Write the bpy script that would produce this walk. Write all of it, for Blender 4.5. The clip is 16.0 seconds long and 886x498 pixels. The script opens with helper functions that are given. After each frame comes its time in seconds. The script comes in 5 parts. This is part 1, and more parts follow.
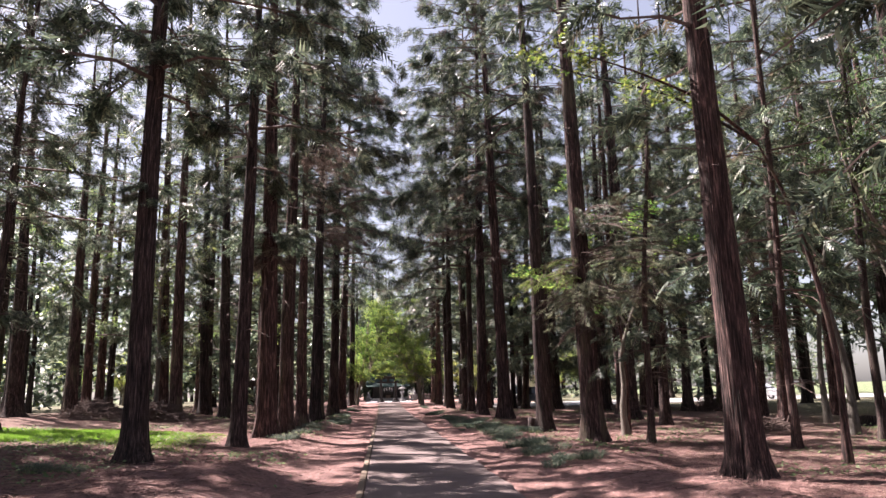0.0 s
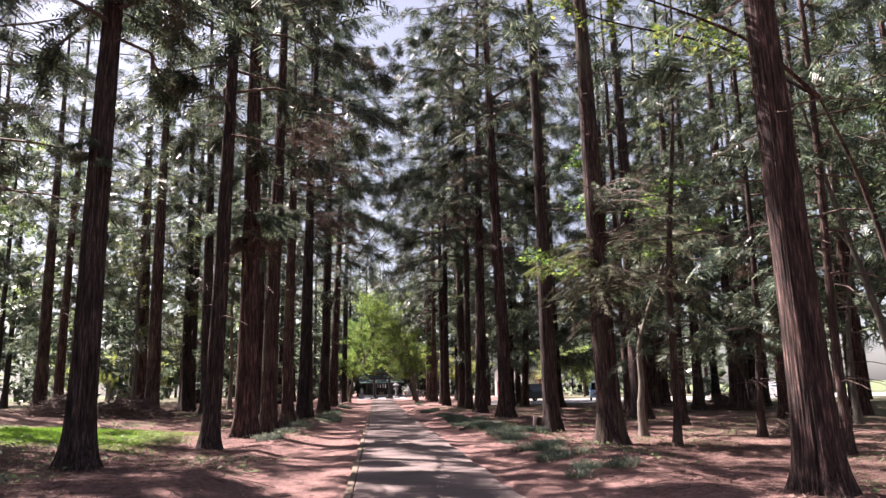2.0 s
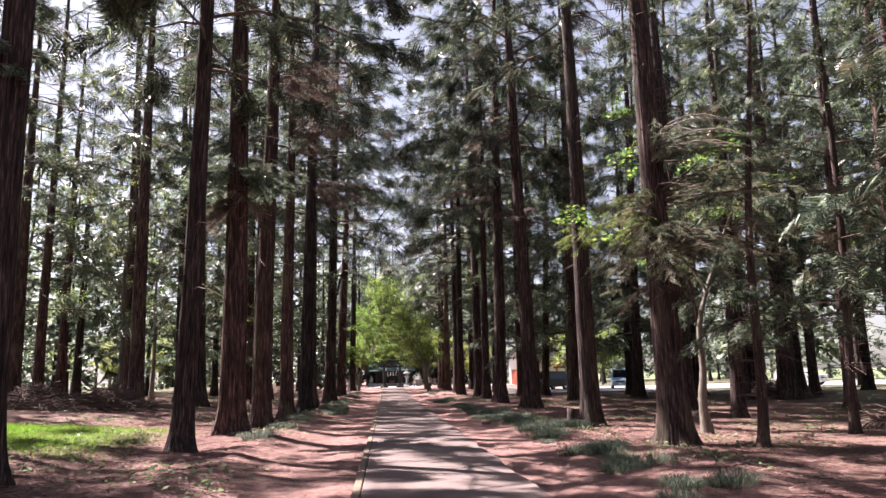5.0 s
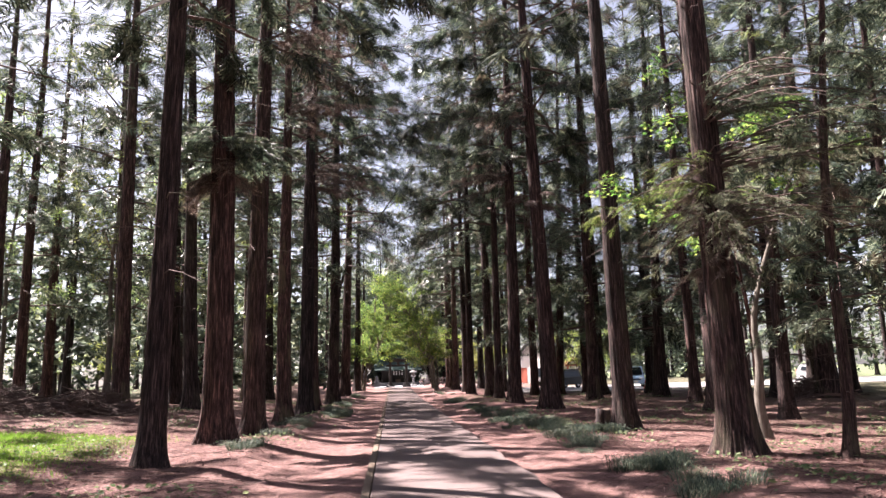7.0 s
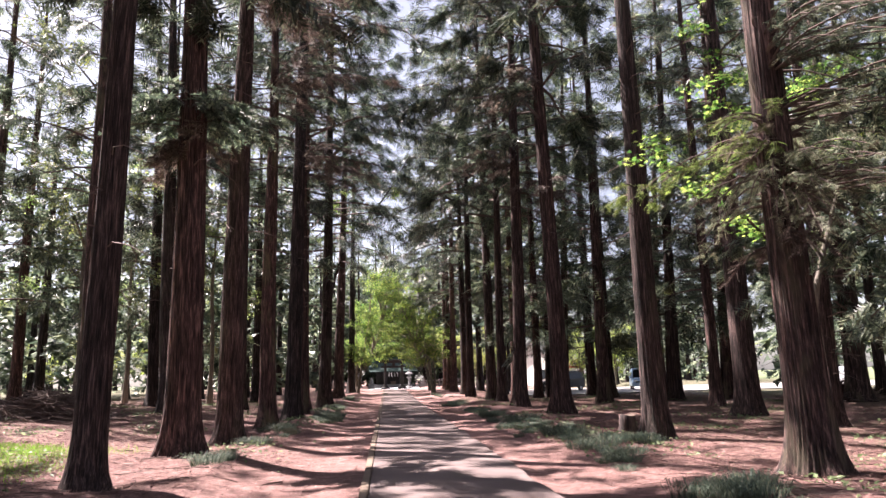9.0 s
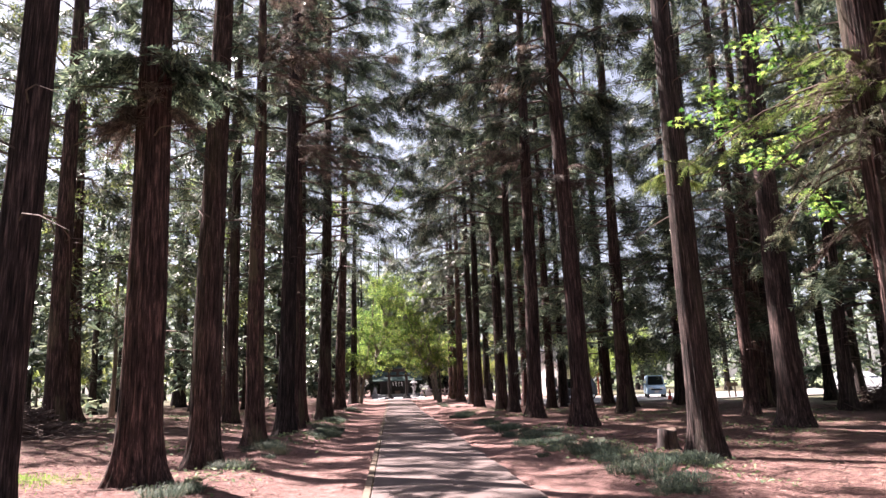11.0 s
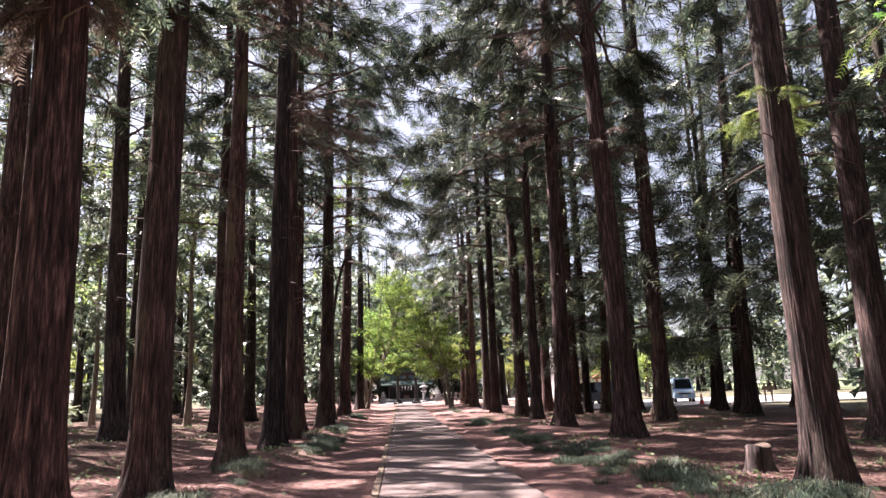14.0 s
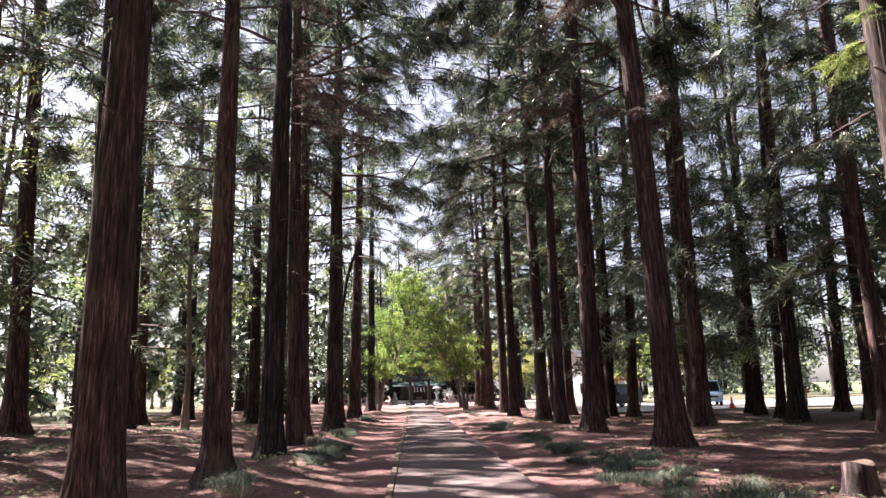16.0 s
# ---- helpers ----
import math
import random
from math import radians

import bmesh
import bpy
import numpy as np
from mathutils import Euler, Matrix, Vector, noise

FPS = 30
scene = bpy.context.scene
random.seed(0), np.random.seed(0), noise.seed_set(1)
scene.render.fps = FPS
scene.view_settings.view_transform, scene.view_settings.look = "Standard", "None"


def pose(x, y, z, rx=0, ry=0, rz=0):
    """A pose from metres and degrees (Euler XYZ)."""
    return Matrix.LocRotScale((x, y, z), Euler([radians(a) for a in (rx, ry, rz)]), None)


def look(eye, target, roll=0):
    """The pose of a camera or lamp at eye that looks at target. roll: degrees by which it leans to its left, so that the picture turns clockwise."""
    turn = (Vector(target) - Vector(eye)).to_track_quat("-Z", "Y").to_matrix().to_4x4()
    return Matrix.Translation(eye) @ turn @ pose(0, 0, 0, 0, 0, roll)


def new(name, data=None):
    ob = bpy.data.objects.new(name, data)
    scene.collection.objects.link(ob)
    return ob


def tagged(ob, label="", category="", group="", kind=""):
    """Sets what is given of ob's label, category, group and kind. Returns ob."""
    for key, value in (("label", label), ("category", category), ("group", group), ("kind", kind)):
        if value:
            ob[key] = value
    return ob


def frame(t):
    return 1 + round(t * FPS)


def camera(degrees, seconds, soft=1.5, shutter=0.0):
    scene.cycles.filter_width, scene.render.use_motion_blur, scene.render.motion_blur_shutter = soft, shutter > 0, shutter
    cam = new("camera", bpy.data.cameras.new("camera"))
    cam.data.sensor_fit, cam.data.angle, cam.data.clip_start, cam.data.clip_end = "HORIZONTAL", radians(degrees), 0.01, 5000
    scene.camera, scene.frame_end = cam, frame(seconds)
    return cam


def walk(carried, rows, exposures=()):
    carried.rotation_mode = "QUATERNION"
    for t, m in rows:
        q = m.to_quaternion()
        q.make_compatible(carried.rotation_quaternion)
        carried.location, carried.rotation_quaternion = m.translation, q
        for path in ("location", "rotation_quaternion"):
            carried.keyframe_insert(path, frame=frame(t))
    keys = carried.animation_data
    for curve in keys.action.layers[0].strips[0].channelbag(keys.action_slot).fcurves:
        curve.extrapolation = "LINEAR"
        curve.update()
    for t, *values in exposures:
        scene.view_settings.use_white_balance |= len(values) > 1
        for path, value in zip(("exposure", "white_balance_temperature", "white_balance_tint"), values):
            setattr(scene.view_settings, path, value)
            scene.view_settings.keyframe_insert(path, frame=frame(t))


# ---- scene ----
cam = camera(65.1, 16.0)
METRES, EYE, TILT, LEAN, TURN = 19.5, 1.5, -0.58, 0.0, -5.2
ROWS = [
    (0.0, 0.0, 0.0, 0.0, 0.31, 12.21, 1.45),
    (0.5, -0.0016, 0.0305, 0.0011, -0.04, 12.36, 1.39),
    (1.0, -0.0057, 0.0604, 0.002, -0.25, 12.39, 1.34),
    (1.5, -0.0062, 0.0905, 0.0008, -0.33, 12.26, 1.25),
    (2.0, -0.0091, 0.123, -0.0003, -0.21, 11.97, 1.17),
    (2.5, -0.0129, 0.1537, -0.0, -0.12, 11.68, 1.2),
    (3.0, -0.0154, 0.1846, 0.0009, -0.02, 11.44, 1.19),
    (3.5, -0.0187, 0.2166, 0.0009, 0.21, 11.21, 1.28),
    (4.0, -0.0202, 0.248, 0.001, 0.43, 10.98, 1.23),
    (6.5, -0.0344, 0.4039, 0.0022, 0.91, 11.17, 1.6),
    (7.0, -0.0395, 0.4355, 0.0026, 1.05, 10.97, 1.68),
    (7.5, -0.0432, 0.4671, 0.0023, 1.16, 10.16, 1.55),
    (8.0, -0.0479, 0.499, 0.0015, 1.15, 9.52, 1.35),
    (8.5, -0.0501, 0.5315, 0.0018, 0.87, 10.18, 1.24),
    (9.0, -0.0535, 0.5625, 0.0027, 0.63, 11.12, 1.52),
    (11.5, -0.0635, 0.7197, 0.0062, 1.13, 11.87, 2.06),
    (12.0, -0.066, 0.7516, 0.0061, 1.25, 11.97, 2.09),
    (12.5, -0.0698, 0.7832, 0.0064, 1.42, 12.18, 2.1),
    (13.0, -0.0726, 0.8156, 0.0066, 1.5, 12.35, 2.21),
    (13.5, -0.0748, 0.8448, 0.0068, 1.63, 12.34, 2.14),
    (14.0, -0.0771, 0.8763, 0.0073, 1.75, 12.21, 2.05),
    (14.5, -0.0792, 0.9064, 0.0083, 1.97, 12.04, 1.86),
    (15.0, -0.0836, 0.9366, 0.0089, 2.22, 12.02, 1.8),
    (15.5, -0.0862, 0.9667, 0.0094, 2.45, 12.15, 1.77),
    (16.0, -0.0887, 0.9952, 0.0095, 2.74, 12.35, 1.76),
]
walk(cam, [(t, pose(0, 0, EYE, TILT, LEAN, TURN) @ pose(METRES * x, METRES * y, METRES * z, 90 + pitch, roll, yaw)) for t, x, y, z, yaw, pitch, roll in ROWS],
     exposures=[(0.0, 2.3, 6450, 24), (6.5, 2.5, 6450, 24), (11.5, 2.66, 6450, 24), (16.0, 2.74, 6450, 24)])

# ---- world and sun ----
SUN_ELEV, SUN_SIDE, SUN_FRONT = 54.0, -0.79, 0.613
world = bpy.data.worlds.new("sky")
scene.world = world
world.use_nodes = True
wn = world.node_tree.nodes
sky = wn.new("ShaderNodeTexSky")
sky.sky_type, sky.sun_disc = "NISHITA", False
sky.sun_elevation, sky.sun_rotation = radians(SUN_ELEV), math.atan2(SUN_SIDE, SUN_FRONT)
sky.dust_density, sky.air_density = 1.5, 1.0
haze = wn.new("ShaderNodeHueSaturation")
haze.inputs["Saturation"].default_value = 0.55
world.node_tree.links.new(sky.outputs[0], haze.inputs["Color"])
world.node_tree.links.new(haze.outputs[0], wn["Background"].inputs[0])
wn["Background"].inputs[1].default_value = 0.04
sun = new("sun", bpy.data.lights.new("sun", "SUN"))
sun.data.energy, sun.data.angle, sun.data.color = 5.0, radians(0.6), (1.0, 0.93, 0.83)
ce = math.cos(radians(SUN_ELEV))
sun.matrix_world = look((SUN_SIDE * ce * 40, SUN_FRONT * ce * 40 + 30, math.sin(radians(SUN_ELEV)) * 40), (0, 30, 0))


# ---- materials ----
def mat(name, rough=0.85):
    m = bpy.data.materials.new(name)
    m.use_nodes = True
    n = m.node_tree.nodes
    n["Principled BSDF"].inputs["Roughness"].default_value = rough
    n["Principled BSDF"].inputs["Specular IOR Level"].default_value = 0.3
    return m, n, m.node_tree.links, n["Principled BSDF"]


def coords(n, l, scale, which="Object"):
    tc, mp = n.new("ShaderNodeTexCoord"), n.new("ShaderNodeMapping")
    mp.inputs["Scale"].default_value = scale
    l.new(tc.outputs[which], mp.inputs[0])
    return mp.outputs[0]


def world_coords(n, l, scale=(1, 1, 1)):
    g, mp = n.new("ShaderNodeNewGeometry"), n.new("ShaderNodeMapping")
    mp.inputs["Scale"].default_value = scale
    l.new(g.outputs["Position"], mp.inputs[0])
    return mp.outputs[0]


def noise_tex(n, l, vec, scale, detail=4.0, rough=0.6):
    t = n.new("ShaderNodeTexNoise")
    t.inputs["Scale"].default_value, t.inputs["Detail"].default_value, t.inputs["Roughness"].default_value = scale, detail, rough
    l.new(vec, t.inputs["Vector"])
    return t.outputs["Fac"]


def ramp(n, l, fac, stops):
    r = n.new("ShaderNodeValToRGB")
    e = r.color_ramp.elements
    while len(e) < len(stops):
        e.new(0.5)
    for k, (p, c) in enumerate(stops):
        e[k].position, e[k].color = p, (*c, 1) if len(c) == 3 else c
    l.new(fac, r.inputs[0])
    return r.outputs[0]


def mixed(n, l, fac, a, b, mode="MIX"):
    x = n.new("ShaderNodeMix")
    x.data_type, x.blend_type = "RGBA", mode
    for sock, v in ((x.inputs[0], fac), (x.inputs[6], a), (x.inputs[7], b)):
        if isinstance(v, (int, float)):
            sock.default_value = v
        elif isinstance(v, tuple):
            sock.default_value = (*v, 1)
        else:
            l.new(v, sock)
    return x.outputs[2]


def calc(n, l, op, a, b=0.0, clamp=False):
    x = n.new("ShaderNodeMath")
    x.operation, x.use_clamp = op, clamp
    for sock, v in ((x.inputs[0], a), (x.inputs[1], b)):
        if isinstance(v, (int, float)):
            sock.default_value = v
        else:
            l.new(v, sock)
    return x.outputs[0]


def bumped(n, l, bsdf, height, strength=0.5, dist=0.02):
    b = n.new("ShaderNodeBump")
    b.inputs["Strength"].default_value, b.inputs["Distance"].default_value = strength, dist
    l.new(height, b.inputs["Height"])
    l.new(b.outputs[0], bsdf.inputs["Normal"])


def smooth_mask(n, l, value, lo, hi):
    r = n.new("ShaderNodeMapRange")
    r.interpolation_type = "SMOOTHSTEP"
    r.inputs[1].default_value, r.inputs[2].default_value = lo, hi
    l.new(value, r.inputs[0])
    return r.outputs[0]


def bark_material(name, dark, mid, light):
    m, n, l, p = mat(name, 0.92)
    streak = noise_tex(n, l, coords(n, l, (1, 1, 0.08)), 36.0, 5.0, 0.66)
    plate = noise_tex(n, l, coords(n, l, (1, 1, 0.1)), 12.0, 5.0, 0.62)
    broad = noise_tex(n, l, coords(n, l, (1, 1, 0.35)), 2.2, 3.0)
    both = calc(n, l, "ADD", calc(n, l, "MULTIPLY", streak, 0.55), calc(n, l, "MULTIPLY", plate, 0.45))
    col = ramp(n, l, both, [(0.4, dark), (0.52, mid), (0.68, light)])
    oi = n.new("ShaderNodeObjectInfo")
    moss = calc(n, l, "MULTIPLY", smooth_mask(n, l, broad, 0.48, 0.66), smooth_mask(n, l, calc(n, l, "FRACT", calc(n, l, "MULTIPLY", oi.outputs["Random"], 7.3)), 0.3, 0.9))
    col = mixed(n, l, calc(n, l, "MULTIPLY", moss, 0.55), col, (0.13, 0.115, 0.075))
    hsv = n.new("ShaderNodeHueSaturation")
    l.new(col, hsv.inputs["Color"])
    l.new(calc(n, l, "ADD", calc(n, l, "MULTIPLY", oi.outputs["Random"], 0.6), 0.45), hsv.inputs["Value"])
    l.new(calc(n, l, "ADD", calc(n, l, "MULTIPLY", oi.outputs["Random"], 0.5), 0.75), hsv.inputs["Saturation"])
    l.new(hsv.outputs[0], p.inputs["Base Color"])
    bumped(n, l, p, calc(n, l, "ADD", both, calc(n, l, "MULTIPLY", broad, 0.3)), 0.7, 0.03)
    return m


def leaf_material(name, stops, warm=None, translucent=0.35, rough=0.55, patch=0.7):
    m, n, l, p = mat(name, rough)
    g = n.new("ShaderNodeNewGeometry")
    col = ramp(n, l, g.outputs["Random Per Island"], stops)
    w = noise_tex(n, l, world_coords(n, l), patch, 3.0)
    if warm:
        col = mixed(n, l, smooth_mask(n, l, w, 0.58, 0.72), col, warm)
    oi = n.new("ShaderNodeObjectInfo")
    hsv = n.new("ShaderNodeHueSaturation")
    l.new(col, hsv.inputs["Color"])
    l.new(calc(n, l, "ADD", calc(n, l, "MULTIPLY", oi.outputs["Random"], 0.7), 0.65), hsv.inputs["Value"])
    l.new(calc(n, l, "ADD", calc(n, l, "MULTIPLY", oi.outputs["Random"], 0.05), 0.475), hsv.inputs["Hue"])
    l.new(hsv.outputs[0], p.inputs["Base Color"])
    tr, ms = n.new("ShaderNodeBsdfTranslucent"), n.new("ShaderNodeMixShader")
    l.new(hsv.outputs[0], tr.inputs[0])
    ms.inputs[0].default_value = translucent
    l.new(p.outputs[0], ms.inputs[1]), l.new(tr.outputs[0], ms.inputs[2])
    l.new(ms.outputs[0], n["Material Output"].inputs[0])
    return m


def plain(name, color, rough=0.6, metal=0.0, grain=25.0, vary=0.25):
    m, n, l, p = mat(name, rough)
    v = coords(n, l, (1, 1, 1))
    fine, big = noise_tex(n, l, v, grain, 5.0), noise_tex(n, l, v, grain / 14, 3.0)
    both = calc(n, l, "ADD", calc(n, l, "MULTIPLY", fine, 0.5), calc(n, l, "MULTIPLY", big, 0.5))
    lo, hi = tuple(c * (1 - vary) for c in color), tuple(min(1, c * (1 + vary)) for c in color)
    l.new(ramp(n, l, both, [(0.35, lo), (0.65, hi)]), p.inputs["Base Color"])
    p.inputs["Metallic"].default_value = metal
    bumped(n, l, p, fine, 0.25, 0.01)
    return m


BARK = bark_material("cedar_bark", (0.008, 0.0052, 0.0048), (0.062, 0.038, 0.035), (0.32, 0.2, 0.18))
BARK_GREY = bark_material("grey_bark", (0.1, 0.085, 0.07), (0.22, 0.19, 0.16), (0.42, 0.38, 0.33))
TWIG = plain("dead_twig", (0.1, 0.07, 0.062), 0.9)
# Brightest stop puts sun glints into the needle colour.
CEDAR = leaf_material("cedar_needles", [(0.0, (0.016, 0.026, 0.02)), (0.5, (0.05, 0.072, 0.05)), (0.8, (0.11, 0.14, 0.092)), (1.0, (0.3, 0.34, 0.22))], warm=(0.15, 0.11, 0.08), translucent=0.32, rough=0.36)
# Top stop and yellow-green patches put sun glints and backlight into the colour.
CYPRESS = leaf_material("cypress_sprays", [(0.0, (0.024, 0.04, 0.03)), (0.5, (0.09, 0.125, 0.085)), (0.8, (0.17, 0.21, 0.138)), (1.0, (0.34, 0.38, 0.25))], warm=(0.24, 0.28, 0.085), translucent=0.42, rough=0.36)
MAPLE = leaf_material("maple_leaves", [(0.0, (0.035, 0.075, 0.018)), (0.5, (0.11, 0.19, 0.04)), (1.0, (0.36, 0.41, 0.1))], translucent=0.65)
BROADLEAF = leaf_material("broad_leaves", [(0.0, (0.045, 0.08, 0.03)), (1.0, (0.13, 0.19, 0.075))], translucent=0.45)
# Lighter copy of the broad leaves; their backlight is put into the colour.
PALE_LEAF = leaf_material("pale_green_leaves", [(0.0, (0.09, 0.13, 0.04)), (0.6, (0.2, 0.26, 0.08)), (1.0, (0.36, 0.4, 0.15))], translucent=0.55)
SPRING = leaf_material("yellow_leaves", [(0.0, (0.2, 0.26, 0.06)), (1.0, (0.42, 0.44, 0.15))], translucent=0.5)
MONDO = leaf_material("mondo_grass", [(0.0, (0.036, 0.06, 0.046)), (0.8, (0.11, 0.15, 0.105)), (1.0, (0.27, 0.28, 0.19))], warm=(0.2, 0.19, 0.12), translucent=0.35)
LAWN = leaf_material("lawn_blades", [(0.0, (0.1, 0.19, 0.02)), (1.0, (0.22, 0.36, 0.05))], translucent=0.5)
# Paler copy of the cypress sprays, with sunlight put into its colour.
PALE_SPRAY = leaf_material("pale_sprays", [(0.0, (0.06, 0.075, 0.045)), (0.6, (0.17, 0.185, 0.115)), (1.0, (0.36, 0.36, 0.25))], warm=(0.26, 0.21, 0.15), translucent=0.45)
# Sunlight on these boughs is put into the brighter yellow-green.
LIT_SPRAY = leaf_material("sunlit_sprays", [(0.0, (0.06, 0.11, 0.025)), (0.6, (0.15, 0.22, 0.06)), (1.0, (0.34, 0.4, 0.14))], warm=(0.26, 0.21, 0.13), translucent=0.6)
DEAD = leaf_material("dead_sprays", [(0.0, (0.05, 0.036, 0.032)), (0.6, (0.12, 0.088, 0.077)), (1.0, (0.24, 0.19, 0.165))], warm=(0.1, 0.11, 0.07), translucent=0.25, rough=0.8)
WEED = leaf_material("weed_leaves", [(0.0, (0.06, 0.1, 0.045)), (0.7, (0.16, 0.22, 0.1)), (1.0, (0.3, 0.36, 0.19))], translucent=0.4)
LITTER = leaf_material("fallen_sprigs", [(0.0, (0.05, 0.027, 0.024)), (0.6, (0.2, 0.11, 0.095)), (1.0, (0.45, 0.3, 0.26))], translucent=0.1, rough=0.9)


def ground_material():
    m, n, l, p = mat("forest_floor", 0.95)
    pos = world_coords(n, l)
    sep = n.new("ShaderNodeSeparateXYZ")
    l.new(pos, sep.inputs[0])
    edge = noise_tex(n, l, pos, 0.55, 5.0)
    fine = noise_tex(n, l, pos, 42.0, 6.0, 0.7)
    mid = noise_tex(n, l, pos, 6.0, 5.0, 0.65)
    strand = noise_tex(n, l, world_coords(n, l, (1, 3.2, 1)), 20.0, 5.0, 0.7)
    litter = ramp(n, l, calc(n, l, "ADD", calc(n, l, "MULTIPLY", strand, 0.6), calc(n, l, "MULTIPLY", mid, 0.4)),
                  [(0.38, (0.03, 0.017, 0.016)), (0.5, (0.18, 0.094, 0.086)), (0.65, (0.46, 0.275, 0.252))])
    dirt = ramp(n, l, calc(n, l, "ADD", calc(n, l, "MULTIPLY", fine, 0.4), calc(n, l, "MULTIPLY", mid, 0.6)),
                [(0.36, (0.09, 0.052, 0.046)), (0.54, (0.27, 0.155, 0.14)), (0.68, (0.46, 0.285, 0.26))])
    olive = ramp(n, l, mid, [(0.35, (0.04, 0.055, 0.03)), (0.65, (0.135, 0.15, 0.085))])
    lawn = ramp(n, l, calc(n, l, "ADD", calc(n, l, "MULTIPLY", fine, 0.5), calc(n, l, "MULTIPLY", mid, 0.5)),
                [(0.35, (0.07, 0.12, 0.015)), (0.65, (0.2, 0.3, 0.04))])
    away = calc(n, l, "ABSOLUTE", calc(n, l, "SUBTRACT", sep.outputs[0], 0.9))
    wobble = calc(n, l, "MULTIPLY", calc(n, l, "SUBTRACT", edge, 0.5), 3.4)
    worn = calc(n, l, "SUBTRACT", 1.0, smooth_mask(n, l, calc(n, l, "ADD", away, wobble), 3.2, 7.0))
    gone = calc(n, l, "SUBTRACT", 1.0, calc(n, l, "MULTIPLY", smooth_mask(n, l, mid, 0.42, 0.6), 0.85))
    far = smooth_mask(n, l, calc(n, l, "ADD", away, wobble), 4.6, 8.5)
    col = mixed(n, l, calc(n, l, "MULTIPLY", worn, gone), litter, dirt)
    # Olive growth; farther out it also puts the wood's shade into the colour.
    grown_shaded = calc(n, l, "MAXIMUM", calc(n, l, "MULTIPLY", calc(n, l, "MULTIPLY", far, 0.55), smooth_mask(n, l, mid, 0.46, 0.62)), calc(n, l, "MULTIPLY", smooth_mask(n, l, away, 14.0, 24.0), 0.8))
    col = mixed(n, l, grown_shaded, col, olive)
    gx = calc(n, l, "ABSOLUTE", calc(n, l, "ADD", sep.outputs[0], 9.8))
    gy = calc(n, l, "MULTIPLY", calc(n, l, "ABSOLUTE", calc(n, l, "SUBTRACT", sep.outputs[1], 23.2)), 1.3)
    patch = calc(n, l, "SUBTRACT", 1.0, smooth_mask(n, l, calc(n, l, "ADD", calc(n, l, "MAXIMUM", gx, gy), wobble), 3.0, 4.6))
    col = mixed(n, l, patch, col, lawn)
    open_land = smooth_mask(n, l, calc(n, l, "ABSOLUTE", sep.outputs[0]), 48.0, 60.0)
    col = mixed(n, l, open_land, col, ramp(n, l, mid, [(0.35, (0.07, 0.095, 0.045)), (0.65, (0.16, 0.19, 0.1))]))
    l.new(col, p.inputs["Base Color"])
    bumped(n, l, p, calc(n, l, "ADD", calc(n, l, "MULTIPLY", strand, 0.5), mid), 1.0, 0.08)
    return m


def path_material():
    m, n, l, p = mat("path_concrete", 0.9)
    pos = world_coords(n, l)
    big, fine = noise_tex(n, l, pos, 0.8, 5.0), noise_tex(n, l, pos, 90.0, 3.0, 0.7)
    grit = noise_tex(n, l, pos, 9.0, 5.0, 0.7)
    col = ramp(n, l, calc(n, l, "ADD", calc(n, l, "MULTIPLY", big, 0.55), calc(n, l, "MULTIPLY", fine, 0.45)),
               [(0.33, (0.075, 0.057, 0.056)), (0.55, (0.142, 0.107, 0.103)), (0.72, (0.22, 0.168, 0.162))])
    col = mixed(n, l, calc(n, l, "MULTIPLY", smooth_mask(n, l, grit, 0.56, 0.72), 0.45), col, (0.3, 0.18, 0.13))
    l.new(col, p.inputs["Base Color"])
    bumped(n, l, p, fine, 0.35, 0.008)
    return m


GROUND, PATH = ground_material(), path_material()
KERB = plain("kerb_concrete", (0.15, 0.112, 0.085), 0.9, grain=40)
ASPHALT = plain("car_park_gravel", (0.24, 0.23, 0.225), 0.9, grain=12)
STONE = plain("grey_stone", (0.17, 0.165, 0.165), 0.85)
DARK_WOOD = plain("dark_wood", (0.018, 0.015, 0.014), 0.7)
WHITE_WALL = plain("white_plaster", (0.62, 0.6, 0.57), 0.8, grain=8, vary=0.06)
RED_PAINT = plain("red_paint", (0.3, 0.085, 0.055), 0.6)
ROOF_TILE = plain("grey_roof_tile", (0.16, 0.165, 0.17), 0.6)
COPPER = plain("green_copper", (0.022, 0.042, 0.038), 0.95)
PAPER = plain("white_paper", (0.8, 0.8, 0.78), 0.8, vary=0.05)
BLACK_PAINT = plain("black_car_paint", (0.008, 0.008, 0.009), 0.4, vary=0.1)
BLUE_PAINT = plain("pale_blue_car_paint", (0.36, 0.5, 0.68), 0.2, vary=0.05)
SILVER_PAINT = plain("silver_car_paint", (0.55, 0.57, 0.6), 0.25, 0.3, vary=0.05)
GLASS = plain("car_glass", (0.02, 0.025, 0.03), 0.05, vary=0.1)
RUBBER = plain("tyre_rubber", (0.02, 0.02, 0.02), 0.85)
STEEL = plain("steel", (0.5, 0.5, 0.52), 0.3, 0.9, vary=0.1)
LAMP_GLASS = plain("headlight_glass", (0.8, 0.82, 0.85), 0.1, vary=0.05)
CONE_RED = plain("cone_plastic", (0.6, 0.07, 0.05), 0.5)
CUT_WOOD = plain("cut_wood", (0.12, 0.085, 0.068), 0.9, grain=30)
GRAVEL = plain("court_paving", (0.5, 0.5, 0.53), 0.9, grain=6, vary=0.12)


